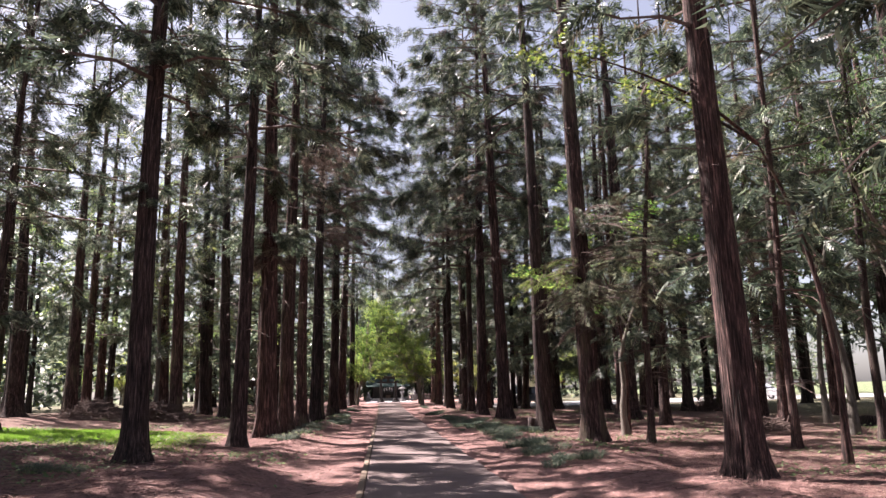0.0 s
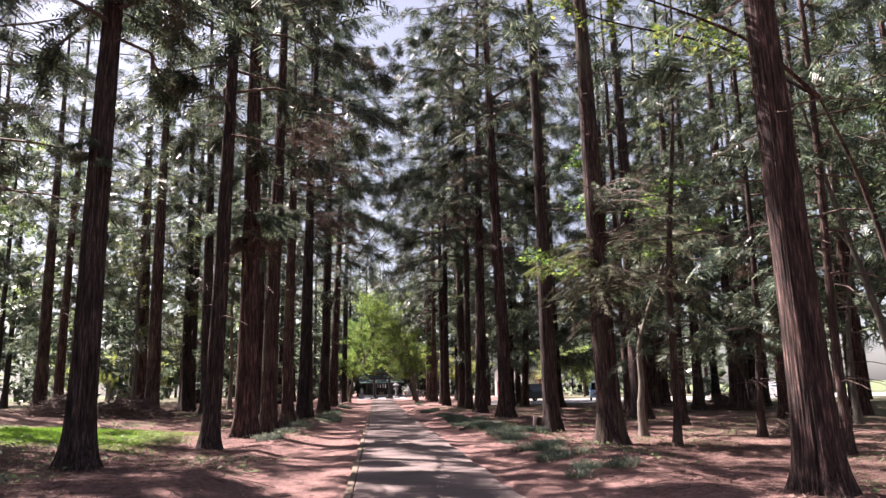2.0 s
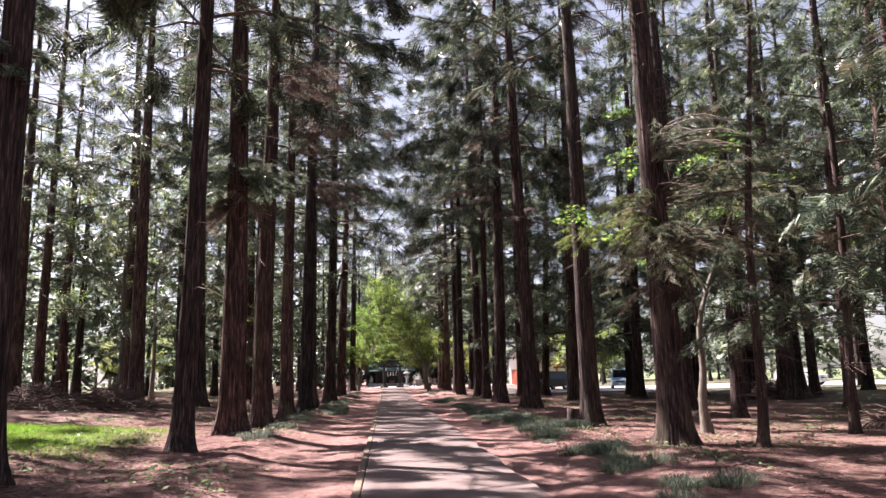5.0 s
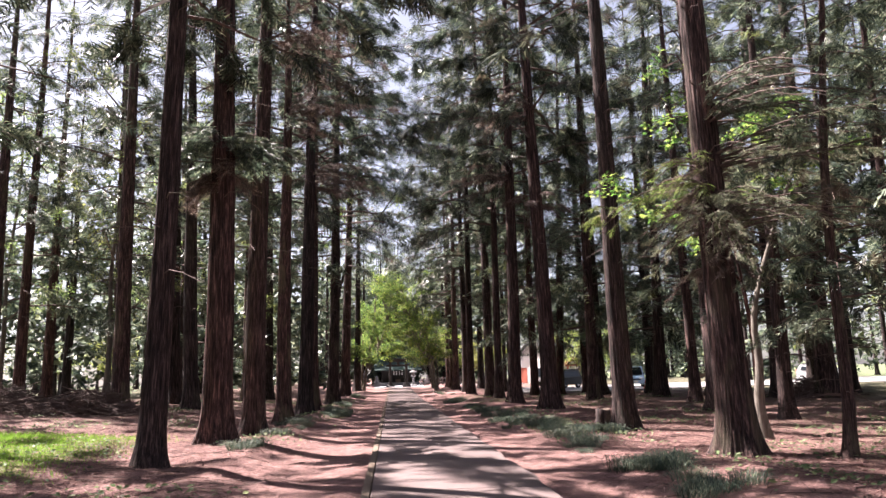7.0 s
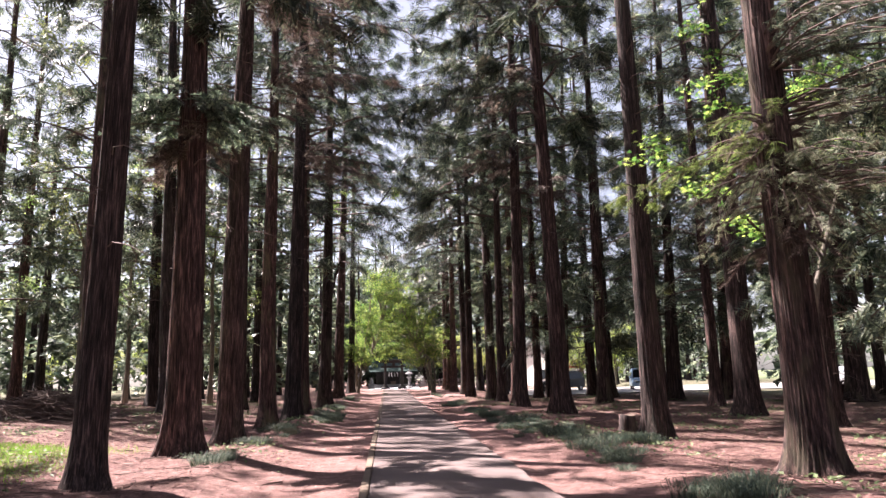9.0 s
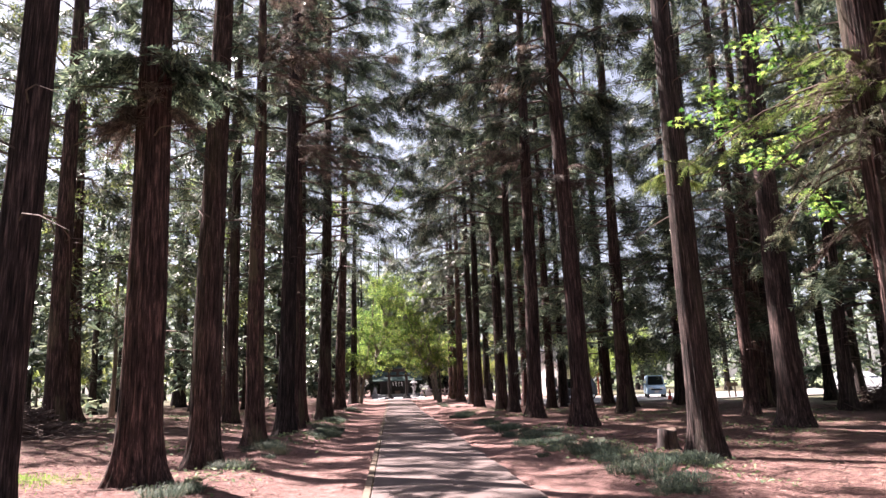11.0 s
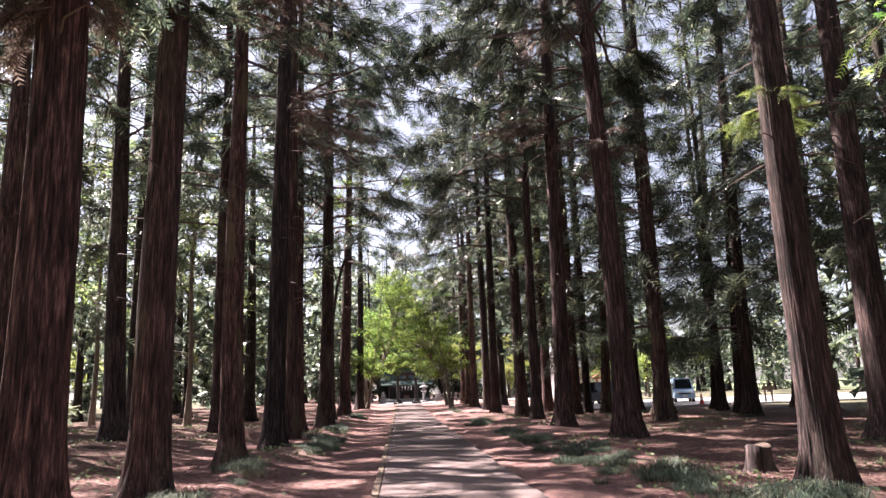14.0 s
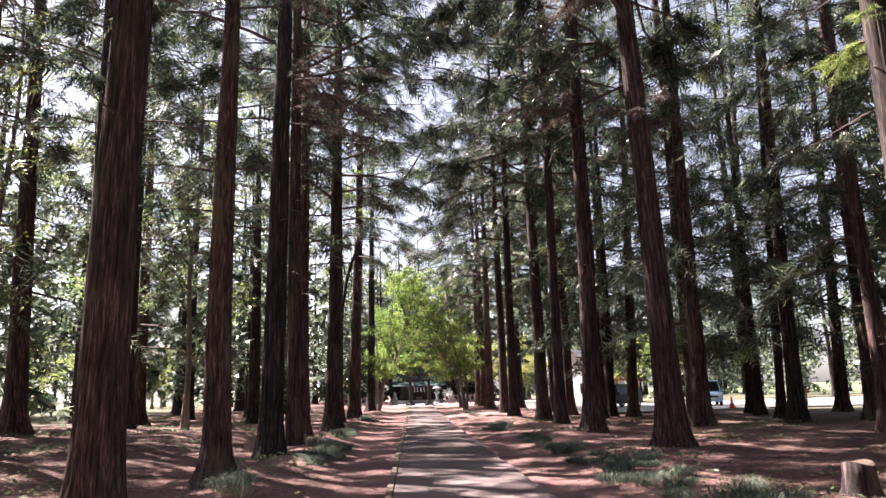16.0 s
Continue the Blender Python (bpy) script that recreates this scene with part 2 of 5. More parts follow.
# ---- mesh helpers ----
def mesh_of(name, V, F, material, smooth=False):
    """A mesh from arrays of corners and of triangles or quads."""
    V, F = np.asarray(V, np.float32), np.asarray(F, np.int32)
    me = bpy.data.meshes.new(name)
    k = F.shape[1]
    me.vertices.add(len(V)), me.loops.add(F.size), me.polygons.add(len(F))
    me.vertices.foreach_set("co", V.ravel())
    me.loops.foreach_set("vertex_index", F.ravel())
    me.polygons.foreach_set("loop_start", np.arange(0, F.size, k, dtype=np.int32))
    me.polygons.foreach_set("use_smooth", np.full(len(F), smooth, bool))
    me.update(calc_edges=True)
    me.materials.append(material)
    return me


def joined(pieces):
    """Joins (V, F) pairs into one."""
    Vs, Fs, k = [], [], 0
    for V, F in pieces:
        Vs.append(V), Fs.append(np.asarray(F) + k)
        k += len(V)
    return np.concatenate(Vs), np.concatenate(Fs)


def child(name, me, parent, m=None, label=""):
    ob = new(name, me)
    ob.parent = parent
    if m is not None:
        ob.matrix_local = m
    return tagged(ob, label)


def part(name, bm, material, parent, label=""):
    bmesh.ops.recalc_face_normals(bm, faces=bm.faces)
    me = bpy.data.meshes.new(name)
    bm.to_mesh(me), bm.free()
    me.materials.append(material)
    return child(name, me, parent, None, label)


def box(x0, x1, y0, y1, z0, z1, bevel=0.01, bm=None):
    bm = bm or bmesh.new()
    g = bmesh.ops.create_cube(bm, size=1.0)["verts"]
    for v in g:
        v.co = Vector(((x0 + x1) / 2 + v.co.x * (x1 - x0), (y0 + y1) / 2 + v.co.y * (y1 - y0), (z0 + z1) / 2 + v.co.z * (z1 - z0)))
    if bevel:
        bmesh.ops.bevel(bm, geom=list({e for v in g for e in v.link_edges}), offset=bevel, segments=2, affect="EDGES")
    return bm


def lathe(profile, segs=20, bm=None, at=(0, 0, 0)):
    """Turns a list of (radius, height) round the upright axis."""
    bm = bm or bmesh.new()
    rings = [[bm.verts.new((at[0] + r * math.cos(2 * math.pi * k / segs), at[1] + r * math.sin(2 * math.pi * k / segs), at[2] + z)) for k in range(segs)] for r, z in profile]
    for a, b in zip(rings, rings[1:]):
        for k in range(segs):
            bm.faces.new((a[k], a[(k + 1) % segs], b[(k + 1) % segs], b[k]))
    bm.faces.new(rings[0][::-1]), bm.faces.new(rings[-1])
    return bm


def tube(pts, radii, segs=5):
    """A bent tapered stick as arrays of quads."""
    pts, radii = np.asarray(pts, float), np.asarray(radii, float)
    d = np.gradient(pts, axis=0)
    d /= np.linalg.norm(d, axis=1)[:, None] + 1e-9
    ref = np.where(np.abs(d[:, 2:3]) > 0.85, [[1.0, 0, 0]], [[0, 0, 1.0]])
    s = np.cross(d, ref)
    s /= np.linalg.norm(s, axis=1)[:, None] + 1e-9
    u = np.cross(s, d)
    a = np.linspace(0, 2 * np.pi, segs, endpoint=False)
    V = pts[:, None] + radii[:, None, None] * (np.cos(a)[None, :, None] * s[:, None] + np.sin(a)[None, :, None] * u[:, None])
    n = len(pts)
    i, k = np.meshgrid(np.arange(n - 1), np.arange(segs), indexing="ij")
    F = np.stack([i * segs + k, i * segs + (k + 1) % segs, (i + 1) * segs + (k + 1) % segs, (i + 1) * segs + k], -1).reshape(-1, 4)
    return V.reshape(-1, 3), F


def spray_template(pairs, width, spread, droop):
    """A feather-like sprig of unit length along x: a stem and leaflets, in triangles."""
    V, F = [(0, -0.012, 0), (0, 0.012, 0), (1, 0, -droop)], [(0, 1, 2)]
    for k in range(pairs):
        s = 0.08 + 0.86 * k / max(1, pairs - 1)
        ln = spread * (1.0 - 0.62 * s) * (0.75 + 0.5 * random.random())
        for side in (-1, 1):
            b = len(V)
            z = -droop * s * s
            V += [(s - width, 0.006 * side, z), (s + width, 0.006 * side, z), (s + ln * 0.8, side * ln, z - ln * 0.35 * random.random())]
            F.append((b, b + 1, b + 2) if side > 0 else (b + 1, b, b + 2))
    return np.array(V), np.array(F)


def leaf_template(points):
    """A flat leaf of unit length with a pointed end or lobes."""
    if points == 1:
        return np.array([(0, 0, 0), (0.45, -0.26, 0.05), (1, 0, -0.08), (0.45, 0.26, 0.05)]), np.array([(0, 1, 2), (0, 2, 3)])
    V, F = [(0.25, 0, 0)], []
    for k in range(points):
        a = (k - (points - 1) / 2) * 0.72
        r = 0.75 - 0.07 * abs(k - (points - 1) / 2) ** 1.5
        b = len(V)
        V += [(0.25 + 0.22 * math.cos(a - 0.4), 0.22 * math.sin(a - 0.4), 0), (0.25 + r * math.cos(a), r * math.sin(a), -0.06), (0.25 + 0.22 * math.cos(a + 0.4), 0.22 * math.sin(a + 0.4), 0)]
        F += [(0, b, b + 1), (0, b + 1, b + 2)]
    return np.array(V), np.array(F)


def strewn(rng, P, D, S, template, tilt=0.5):
    """Copies of a template at places P, pointing along D, of sizes S, in one pair of arrays."""
    TV, TF = template
    P, D, S = np.asarray(P, float), np.asarray(D, float), np.asarray(S, float)
    D = D / (np.linalg.norm(D, axis=1)[:, None] + 1e-9)
    up = np.array([0, 0, 1.0]) + rng.normal(0, tilt, D.shape)
    s = np.cross(up, D)
    s /= np.linalg.norm(s, axis=1)[:, None] + 1e-9
    u = np.cross(D, s)
    V = P[:, None] + S[:, None, None] * (TV[None, :, 0:1] * D[:, None] + TV[None, :, 1:2] * s[:, None] + TV[None, :, 2:3] * u[:, None])
    F = TF[None] + (np.arange(len(P)) * len(TV))[:, None, None]
    return V.reshape(-1, 3), F.reshape(-1, 3)


# ---- ground ----
def sm(v, a, b):
    t = np.clip((np.asarray(v, float) - a) / (b - a), 0, 1)
    return t * t * (3 - 2 * t)


WAVES = [(random.uniform(0, 6.28), random.uniform(0, 6.28), random.uniform(0.6, 1.5), random.uniform(0, 6.28)) for _ in range(14)]


def rough_land(x, y):
    z = 0
    for k, (a, b, c, d) in enumerate(WAVES):
        f = 0.35 * 1.33 ** k
        z = z + np.sin(f * (math.cos(a) * x + math.sin(a) * y) * c + d) * np.sin(f * (math.cos(b) * x + math.sin(b) * y) + a) / (1.26 ** k)
    return z


def ground_z(x, y):
    """Height of the soil at x, y (numbers or arrays)."""
    x, y = np.asarray(x, float), np.asarray(y, float)
    left = 0.09 * sm(-x, 1.2, 3.2) + (0.38 * sm(-x, 4.0, 9.0) + 0.45 * sm(-x, 9.0, 18.0)) * (1 - 0.5 * sm(y, 40, 60))
    right = 0.03 * sm(x, 3.2, 4.6) - 0.15 * sm(x, 4.8, 6.2) * (1 - sm(y, 30, 38)) + 0.06 * sm(y, 34, 42) * sm(x, 4.0, 6.0)
    verge = -0.05 * np.exp(-((x + 1.2) / 0.8) ** 2) - 0.04 * np.exp(-((x - 2.9) / 0.7) ** 2) - 0.09 * np.exp(-((x - 2.35) / 0.3) ** 2) * (0.5 + 0.5 * np.sin(y * 0.9 + 1.3 * np.sin(y * 0.37)))
    mound = 0.16 * np.exp(-((x + 4.2) / 1.5) ** 2 - ((y - 13.2) / 4.5) ** 2) + 0.07 * np.exp(-((x + 2.9) / 0.45) ** 2) + 0.09 * np.exp(-((x - 5.0) / 0.9) ** 2) * (0.5 + 0.5 * np.sin(y * 0.8))
    bumps = rough_land(x, y) * (0.012 + 0.03 * sm(np.abs(x - 0.9), 1.6, 4.0))
    rise = 0.34 * sm(y, 55, 92) * (1 - sm(x, 8, 11) * (1 - sm(y, 87, 92)) - sm(x, 16.5, 18.5) * sm(y, 87, 92))
    car_park = -0.14 * sm(y, 57, 62) * sm(x, 8, 11) * (1 - sm(y, 87, 92))
    under = -0.05 * (1 - sm(np.abs(x - 0.88), 1.17, 1.4))
    return left + right + verge + mound + bumps * sm(np.abs(x - 0.88), 1.17, 1.6) + under + rise + car_park - 0.02


def axis(fine0, fine1, step, lo, hi):
    v = list(np.arange(fine0, fine1, step))
    s = step
    while v[-1] < hi:
        s *= 1.14
        v.append(v[-1] + s)
    s = step
    while v[0] > lo:
        s *= 1.14
        v.insert(0, v[0] - s)
    return np.array(v)


xs, ys = axis(-7, 9, 0.16, -900, 900), axis(8, 42, 0.2, -700, 1500)
gx, gy = np.meshgrid(xs, ys)
gz = ground_z(gx, gy)
nx, ny = len(xs), len(ys)
ii, jj = np.meshgrid(np.arange(ny - 1), np.arange(nx - 1), indexing="ij")
quads = np.stack([ii * nx + jj, ii * nx + jj + 1, (ii + 1) * nx + jj + 1, (ii + 1) * nx + jj], -1).reshape(-1, 4)
ground = new("ground", mesh_of("ground", np.stack([gx, gy, gz], -1).reshape(-1, 3), quads, GROUND, True))
tagged(ground, "reddish-brown forest floor of needles and bare sandy soil", "ground", kind="structure")


def path_z(y):
    return 0.34 * sm(y, 55, 92)


# ---- path: long poured bays with thin joints, and an edging strip ----
pavement = tagged(new("pavement"), "straight grey concrete walkway between the cedars", "path", kind="structure")
y0 = -22.0
while y0 < 91:
    y1 = y0 + 5.0
    bm = bmesh.new()
    n = 14
    rows_v = []
    for k in range(n + 1):
        y = y0 + 0.012 + (y1 - y0 - 0.024) * k / n
        e = 0.03 * math.sin(y * 1.7) + 0.02 * math.sin(y * 4.3 + 1)
        z = float(path_z(y))
        rows_v.append([bm.verts.new(c) for c in ((-0.29, y, z - 0.2), (-0.29, y, z - 0.008), (-0.27, y, z), (0.9, y, z + 0.012), (2.03 + e, y, z), (2.06 + e, y, z - 0.01), (2.05 + e, y, z - 0.2))])
    for a, b in zip(rows_v, rows_v[1:]):
        for k in range(6):
            bm.faces.new((a[k], a[k + 1], b[k + 1], b[k]))
    bm.faces.new(rows_v[0][::-1]), bm.faces.new(rows_v[-1])
    part("slab", bm, PATH, pavement)
    bm = box(-0.415, -0.305, y0 + 0.01, y1 - 0.01, float(path_z(y0)) - 0.1, float(path_z(y0)) + 0.006, 0.008)
    for v in bm.verts:
        v.co.z += float(path_z(v.co.y) - path_z(y0))
    part("kerb", bm, KERB, pavement, "narrow concrete edging strip")
    y0 = y1

# ---- trees ----
RNG = np.random.default_rng(11)
FINE = [spray_template(6, 0.062, 0.5, 0.3) for _ in range(3)]
PLUME = [spray_template(6, 0.06, 0.42, 0.28) for _ in range(3)]
FLAT = [spray_template(8, 0.03, 0.3, 0.35) for _ in range(3)]
SPARSE = [spray_template(5, 0.048, 0.56, 0.25) for _ in range(2)]
COARSE = [spray_template(2, 0.24, 0.7, 0.25) for _ in range(2)]


def trunk_mesh(name, seed, H, segs, rings, material, flare=0.48, ridges=22, depth=0.05, wander=0.03):
    """An upright trunk of radius 0.3 at breast height with root flare and furrowed bark."""
    rng = np.random.default_rng(seed)
    z = np.concatenate([[-0.35, -0.1], np.geomspace(0.03, 1.5, rings // 3), np.linspace(1.7, H, rings - rings // 3)])
    th = np.linspace(0, 2 * np.pi, segs, endpoint=False)
    Z, T = np.meshgrid(z, th, indexing="ij")
    zz = np.maximum(Z, 0)
    r = 0.3 * (1.03 - 0.9 * (zz / H) ** 1.25) * (1 + flare * np.exp(-zz / 0.34) + 0.15 * np.exp(-zz / 0.9))
    lob, ph = int(rng.integers(4, 7)), rng.uniform(0, 6.28)
    r *= 1 + (0.16 * np.cos(lob * T + ph) + 0.1 * np.cos(3 * T + ph * 2)) * np.exp(-zz / 0.55) + 0.025 * np.cos(2 * T + ph) + 0.02 * np.cos(lob * T + zz * 0.2)
    warp = 0
    for k in range(5):
        warp = warp + rng.uniform(0.5, 1.6) / (k + 1) * np.sin((k + 1) * rng.uniform(0.5, 1.1) * zz + int(rng.integers(1, 6)) * T + rng.uniform(0, 6.28))
    fur = np.abs(np.sin(ridges / 2 * T + warp)) ** 0.6 * 0.6 + np.abs(np.sin(int(ridges * 0.3) * T - 1.3 * warp + zz)) * 0.4
    r *= 1 + depth * (fur - 0.7)
    cx, cy = wander * np.sin(zz * 0.33 + ph) * sm(zz, 0, 4), wander * np.cos(zz * 0.27 + ph) * sm(zz, 0, 4)
    V = np.stack([cx + r * np.cos(T), cy + r * np.sin(T), Z], -1).reshape(-1, 3)
    n = len(z)
    i, k = np.meshgrid(np.arange(n - 1), np.arange(segs), indexing="ij")
    F = np.stack([i * segs + k, i * segs + (k + 1) % segs, (i + 1) * segs + (k + 1) % segs, (i + 1) * segs + k], -1).reshape(-1, 4)
    return mesh_of(name, V, F, material, True)


def crown_meshes(seed, z0, H, reach, count, per, size, templates, leaf, fall, taper=0.8, dead=14, dead0=3.5):
    """Limbs and foliage of a conifer round an upright axis: two meshes."""
    rng = np.random.default_rng(seed)
    sticks, P, D, S = [], [], [], []
    for b in range(count):
        f = (b + rng.uniform(0, 1)) / count
        z = z0 + (H - z0) * f ** 0.9
        a = b * 2.4 + rng.uniform(-0.5, 0.5)
        ln = reach * (1 - taper * f ** 1.4) * rng.uniform(0.55, 1.15)
        rise = rng.uniform(-0.05, 0.3) + 0.3 * f
        out = np.array([math.cos(a), math.sin(a), 0])
        t = np.linspace(0, 1, 5)
        pts = np.stack([out[0] * ln * t, out[1] * ln * t, z + ln * (rise * t - fall * t * t)], -1)
        pts[1:, :2] += rng.normal(0, 0.04 * ln, (4, 2))
        cut = slice(None, None, 2 if dead < 8 else 1)
        sticks.append(tube(pts[cut], (0.028 * (1 - 0.85 * t) * (0.4 + ln / 3))[cut], 3))
        m = max(3, int(per * ln / reach))
        knots = rng.uniform(0.2, 1.0, 4) ** 0.7
        u = np.clip(rng.choice(knots, m) + rng.normal(0, 0.04, m), 0.12, 1.0)
        k = np.minimum((u * 4).astype(int), 3)
        w = (u * 4 - k)[:, None]
        at = pts[k] * (1 - w) + pts[k + 1] * w
        side = rng.choice([-1, 1], m) * rng.uniform(0.2, 1.3, m)
        ca, sa = np.cos(a + side), np.sin(a + side)
        P.append(at + rng.normal(0, 0.12, at.shape))
        D.append(np.stack([ca, sa, rng.uniform(-0.75, 0.15, m) - fall * 0.4], -1))
        S.append(size * rng.uniform(0.55, 1.25, m) * (0.75 + 0.35 * (1 - f)))
    for _ in range(dead):
        z, a, ln = rng.uniform(dead0, z0 + 2), rng.uniform(0, 6.28), rng.uniform(0.4, 2.1)
        t = np.linspace(0, 1, 4)
        pts = np.stack([np.cos(a + 0.4 * t) * (0.1 + ln * t), np.sin(a + 0.4 * t) * (0.1 + ln * t), z + ln * (0.15 * t - 0.35 * t * t)], -1)
        sticks.append(tube(pts, 0.018 * (1 - 0.8 * t), 3))
    tri = [(V, np.concatenate([F[:, [0, 1, 2]], F[:, [0, 2, 3]]])) for V, F in sticks]
    limbs = mesh_of("limbs", *joined(tri), TWIG)
    P, D, S = np.concatenate(P), np.concatenate(D), np.concatenate(S)
    pick = rng.integers(0, len(templates), len(P))
    leaves = joined([strewn(rng, P[pick == k], D[pick == k], S[pick == k], templates[k]) for k in range(len(templates))])
    return limbs, mesh_of("crown", *leaves, leaf)


NEAR_TRUNKS = [trunk_mesh("trunk", 20 + k, 24, 120, 60, BARK, depth=0.15, ridges=38) for k in range(4)]
MID_TRUNKS = [trunk_mesh("trunk", 30 + k, 24, 20, 26, BARK, depth=0.06, ridges=14) for k in range(4)]
FAR_TRUNKS = [trunk_mesh("trunk", 40 + k, 24, 9, 10, BARK, depth=0.03, ridges=6) for k in range(3)]
THIN_TRUNKS = [trunk_mesh("trunk", 50 + k, 24, 12, 18, BARK, depth=0.05, ridges=8, wander=0.25) for k in range(2)]
AVENUE = [crown_meshes(160 + k, 9.2, 24, 5.9, 64, 68, 0.58, FINE, CEDAR, 0.27, taper=0.4) for k in range(4)]
OPEN = [crown_meshes(260 + k, 12.5, 24, 2.9, 34, 18, 0.58, FINE, CEDAR, 0.28, dead=30, dead0=5.0) for k in range(2)]
HIGH = [crown_meshes(60 + k, 8.0, 24, 3.9, 52, 31, 0.58, FINE, CEDAR, 0.28, dead=20) for k in range(3)]
LOW = [crown_meshes(70 + k, 3.2 + 0.8 * k, 22, 3.8, 56, 31, 0.58, FINE, CYPRESS, 0.42, dead=36, dead0=1.5) for k in range(3)]
# Darker copy of LOW: shade on right-hand trees put into the needle colour.
DIM = [crown_meshes(270 + k, 3.6 + 0.9 * k, 23, 3.8, 56, 31, 0.58, FINE, CEDAR, 0.42, dead=36, dead0=1.5) for k in range(2)]
FAR_AVENUE = [crown_meshes(170 + k, 8.0, 24, 6.2, 64, 52, 0.66, SPARSE, CEDAR, 0.27, taper=0.36) for k in range(3)]
MID_HIGH = [crown_meshes(180 + k, 6.2, 24, 4.2, 48, 28, 0.8, SPARSE, CEDAR, 0.3, taper=0.65, dead=6) for k in range(2)]
MID_LOW = [crown_meshes(190 + k, 3.0, 22, 4.1, 50, 28, 0.78, SPARSE, CYPRESS, 0.4, taper=0.65, dead=6) for k in range(2)]
FAR_HIGH = [crown_meshes(80 + k, 5.0, 24, 4.4, 36, 17, 1.1, COARSE, CEDAR, 0.3, taper=0.6, dead=2) for k in range(2)]
FAR_LOW = [crown_meshes(90 + k, 2.0, 22, 4.4, 38, 17, 1.1, COARSE, CYPRESS, 0.4, taper=0.6, dead=2) for k in range(2)]
PLACED = []


def conifer(x, y, r, lean=0.0, height=24.0, crown="high", near=False, back=0.0, label="", spin=None, name="cedar_tree", group=""):
    k = len(PLACED)
    z = float(ground_z(x, y))
    spin = RNG.uniform(0, 360) if spin is None else spin
    tree = new(name)
    tree.matrix_world = Matrix.Translation((x, y, z)) @ Euler((math.atan(-back), math.atan(lean), 0)).to_matrix().to_4x4()
    trunks = NEAR_TRUNKS if near else FAR_TRUNKS if crown in ("far_high", "far_low") else THIN_TRUNKS if r < 0.15 else MID_TRUNKS
    s = height / 24
    child("trunk", trunks[k % len(trunks)], tree, Matrix.LocRotScale(None, Euler((0, 0, radians(spin))), (r / 0.3, r / 0.3, s)))
    if crown == "low" and x > 7 and y < 27:
        crown = "dim"
    sets = {"open": OPEN, "dim": DIM, "avenue": AVENUE, "high": HIGH, "low": LOW, "far_avenue": FAR_AVENUE, "mid_high": MID_HIGH, "mid_low": MID_LOW, "far_high": FAR_HIGH, "far_low": FAR_LOW}[crown]
    limbs, leaves = sets[k % len(sets)]
    w = min(s, 1.06) * RNG.uniform(0.9, 1.1)
    m = Matrix.LocRotScale(None, Euler((0, 0, radians(spin * 1.7))), (w, w, s))
    tagged(child("branchwork", limbs, tree, m), kind="stuff")
    tagged(child("crown", leaves, tree, m), kind="stuff")
    PLACED.append((x, y))
    tagged(tree, label or "tall cedar with dark furrowed bark and drooping needles", "tree", group)
    return tree


ROW = "cedars lining the walkway"
ROW_TREES = {}
for x, y, r, lean in ((-5.4, 16.2, 0.245, 0.0), (-4.23, 21.5, 0.215, 0.017), (-4.05, 25.4, 0.315, -0.005), (-3.79, 28.4, 0.28, 0.012), (-3.72, 33.4, 0.25, 0.0),
                      (-3.5, 37.4, 0.26, 0.02), (-3.6, 41.5, 0.2, -0.004)):
    ROW_TREES[(x, y)] = conifer(x, y, r, lean, 22 if y < 24 else 24 if y < 30 else 18.5 if y < 36 else 26 if y < 40 else 29.5, "avenue" if y < 24 or y > 40 else "open", near=True, group=ROW, label="straight cedar lining the walkway, reddish furrowed bark, flared base")
for x, y, r, lean in ((6.5, 12.4, 0.285, -0.007), (6.46, 21.5, 0.3, -0.011), (6.33, 27.5, 0.27, -0.005), (6.4, 36.8, 0.3, -0.018), (6.1, 43.3, 0.3, 0.02)):
    ROW_TREES[(x, y)] = conifer(x, y, r, lean, 24 if y < 30 else 29.5, "high" if y < 20 else "open" if y < 30 else "avenue", near=True, group=ROW, label="stout cedar lining the walkway, deep furrowed bark, flared base")
for x, y, r, lean in ((-3.5, 51, 0.32, 0.018), (-3.9, 57.5, 0.27, 0.0), (-3.7, 65.5, 0.36, 0.025), (-3.3, 76, 0.31, 0.02), (-3.6, 84, 0.3, 0.01), (-4.1, 46.5, 0.22, 0.0),
                      (6.3, 53.5, 0.29, -0.005), (5.7, 59.0, 0.25, 0.005), (5.8, 72, 0.28, 0.005), (6.2, 85, 0.3, 0.0), (6.1, 48.5, 0.22, 0.01), (6.0, 65.5, 0.26, 0.0), (6.0, 78.5, 0.28, 0.0)):
    conifer(x, y, r, lean, 30 if y < 70 else 25, "far_avenue" if y < 70 or x > 0 else "open", group=ROW, label="straight cedar farther along the walkway, dark bark")

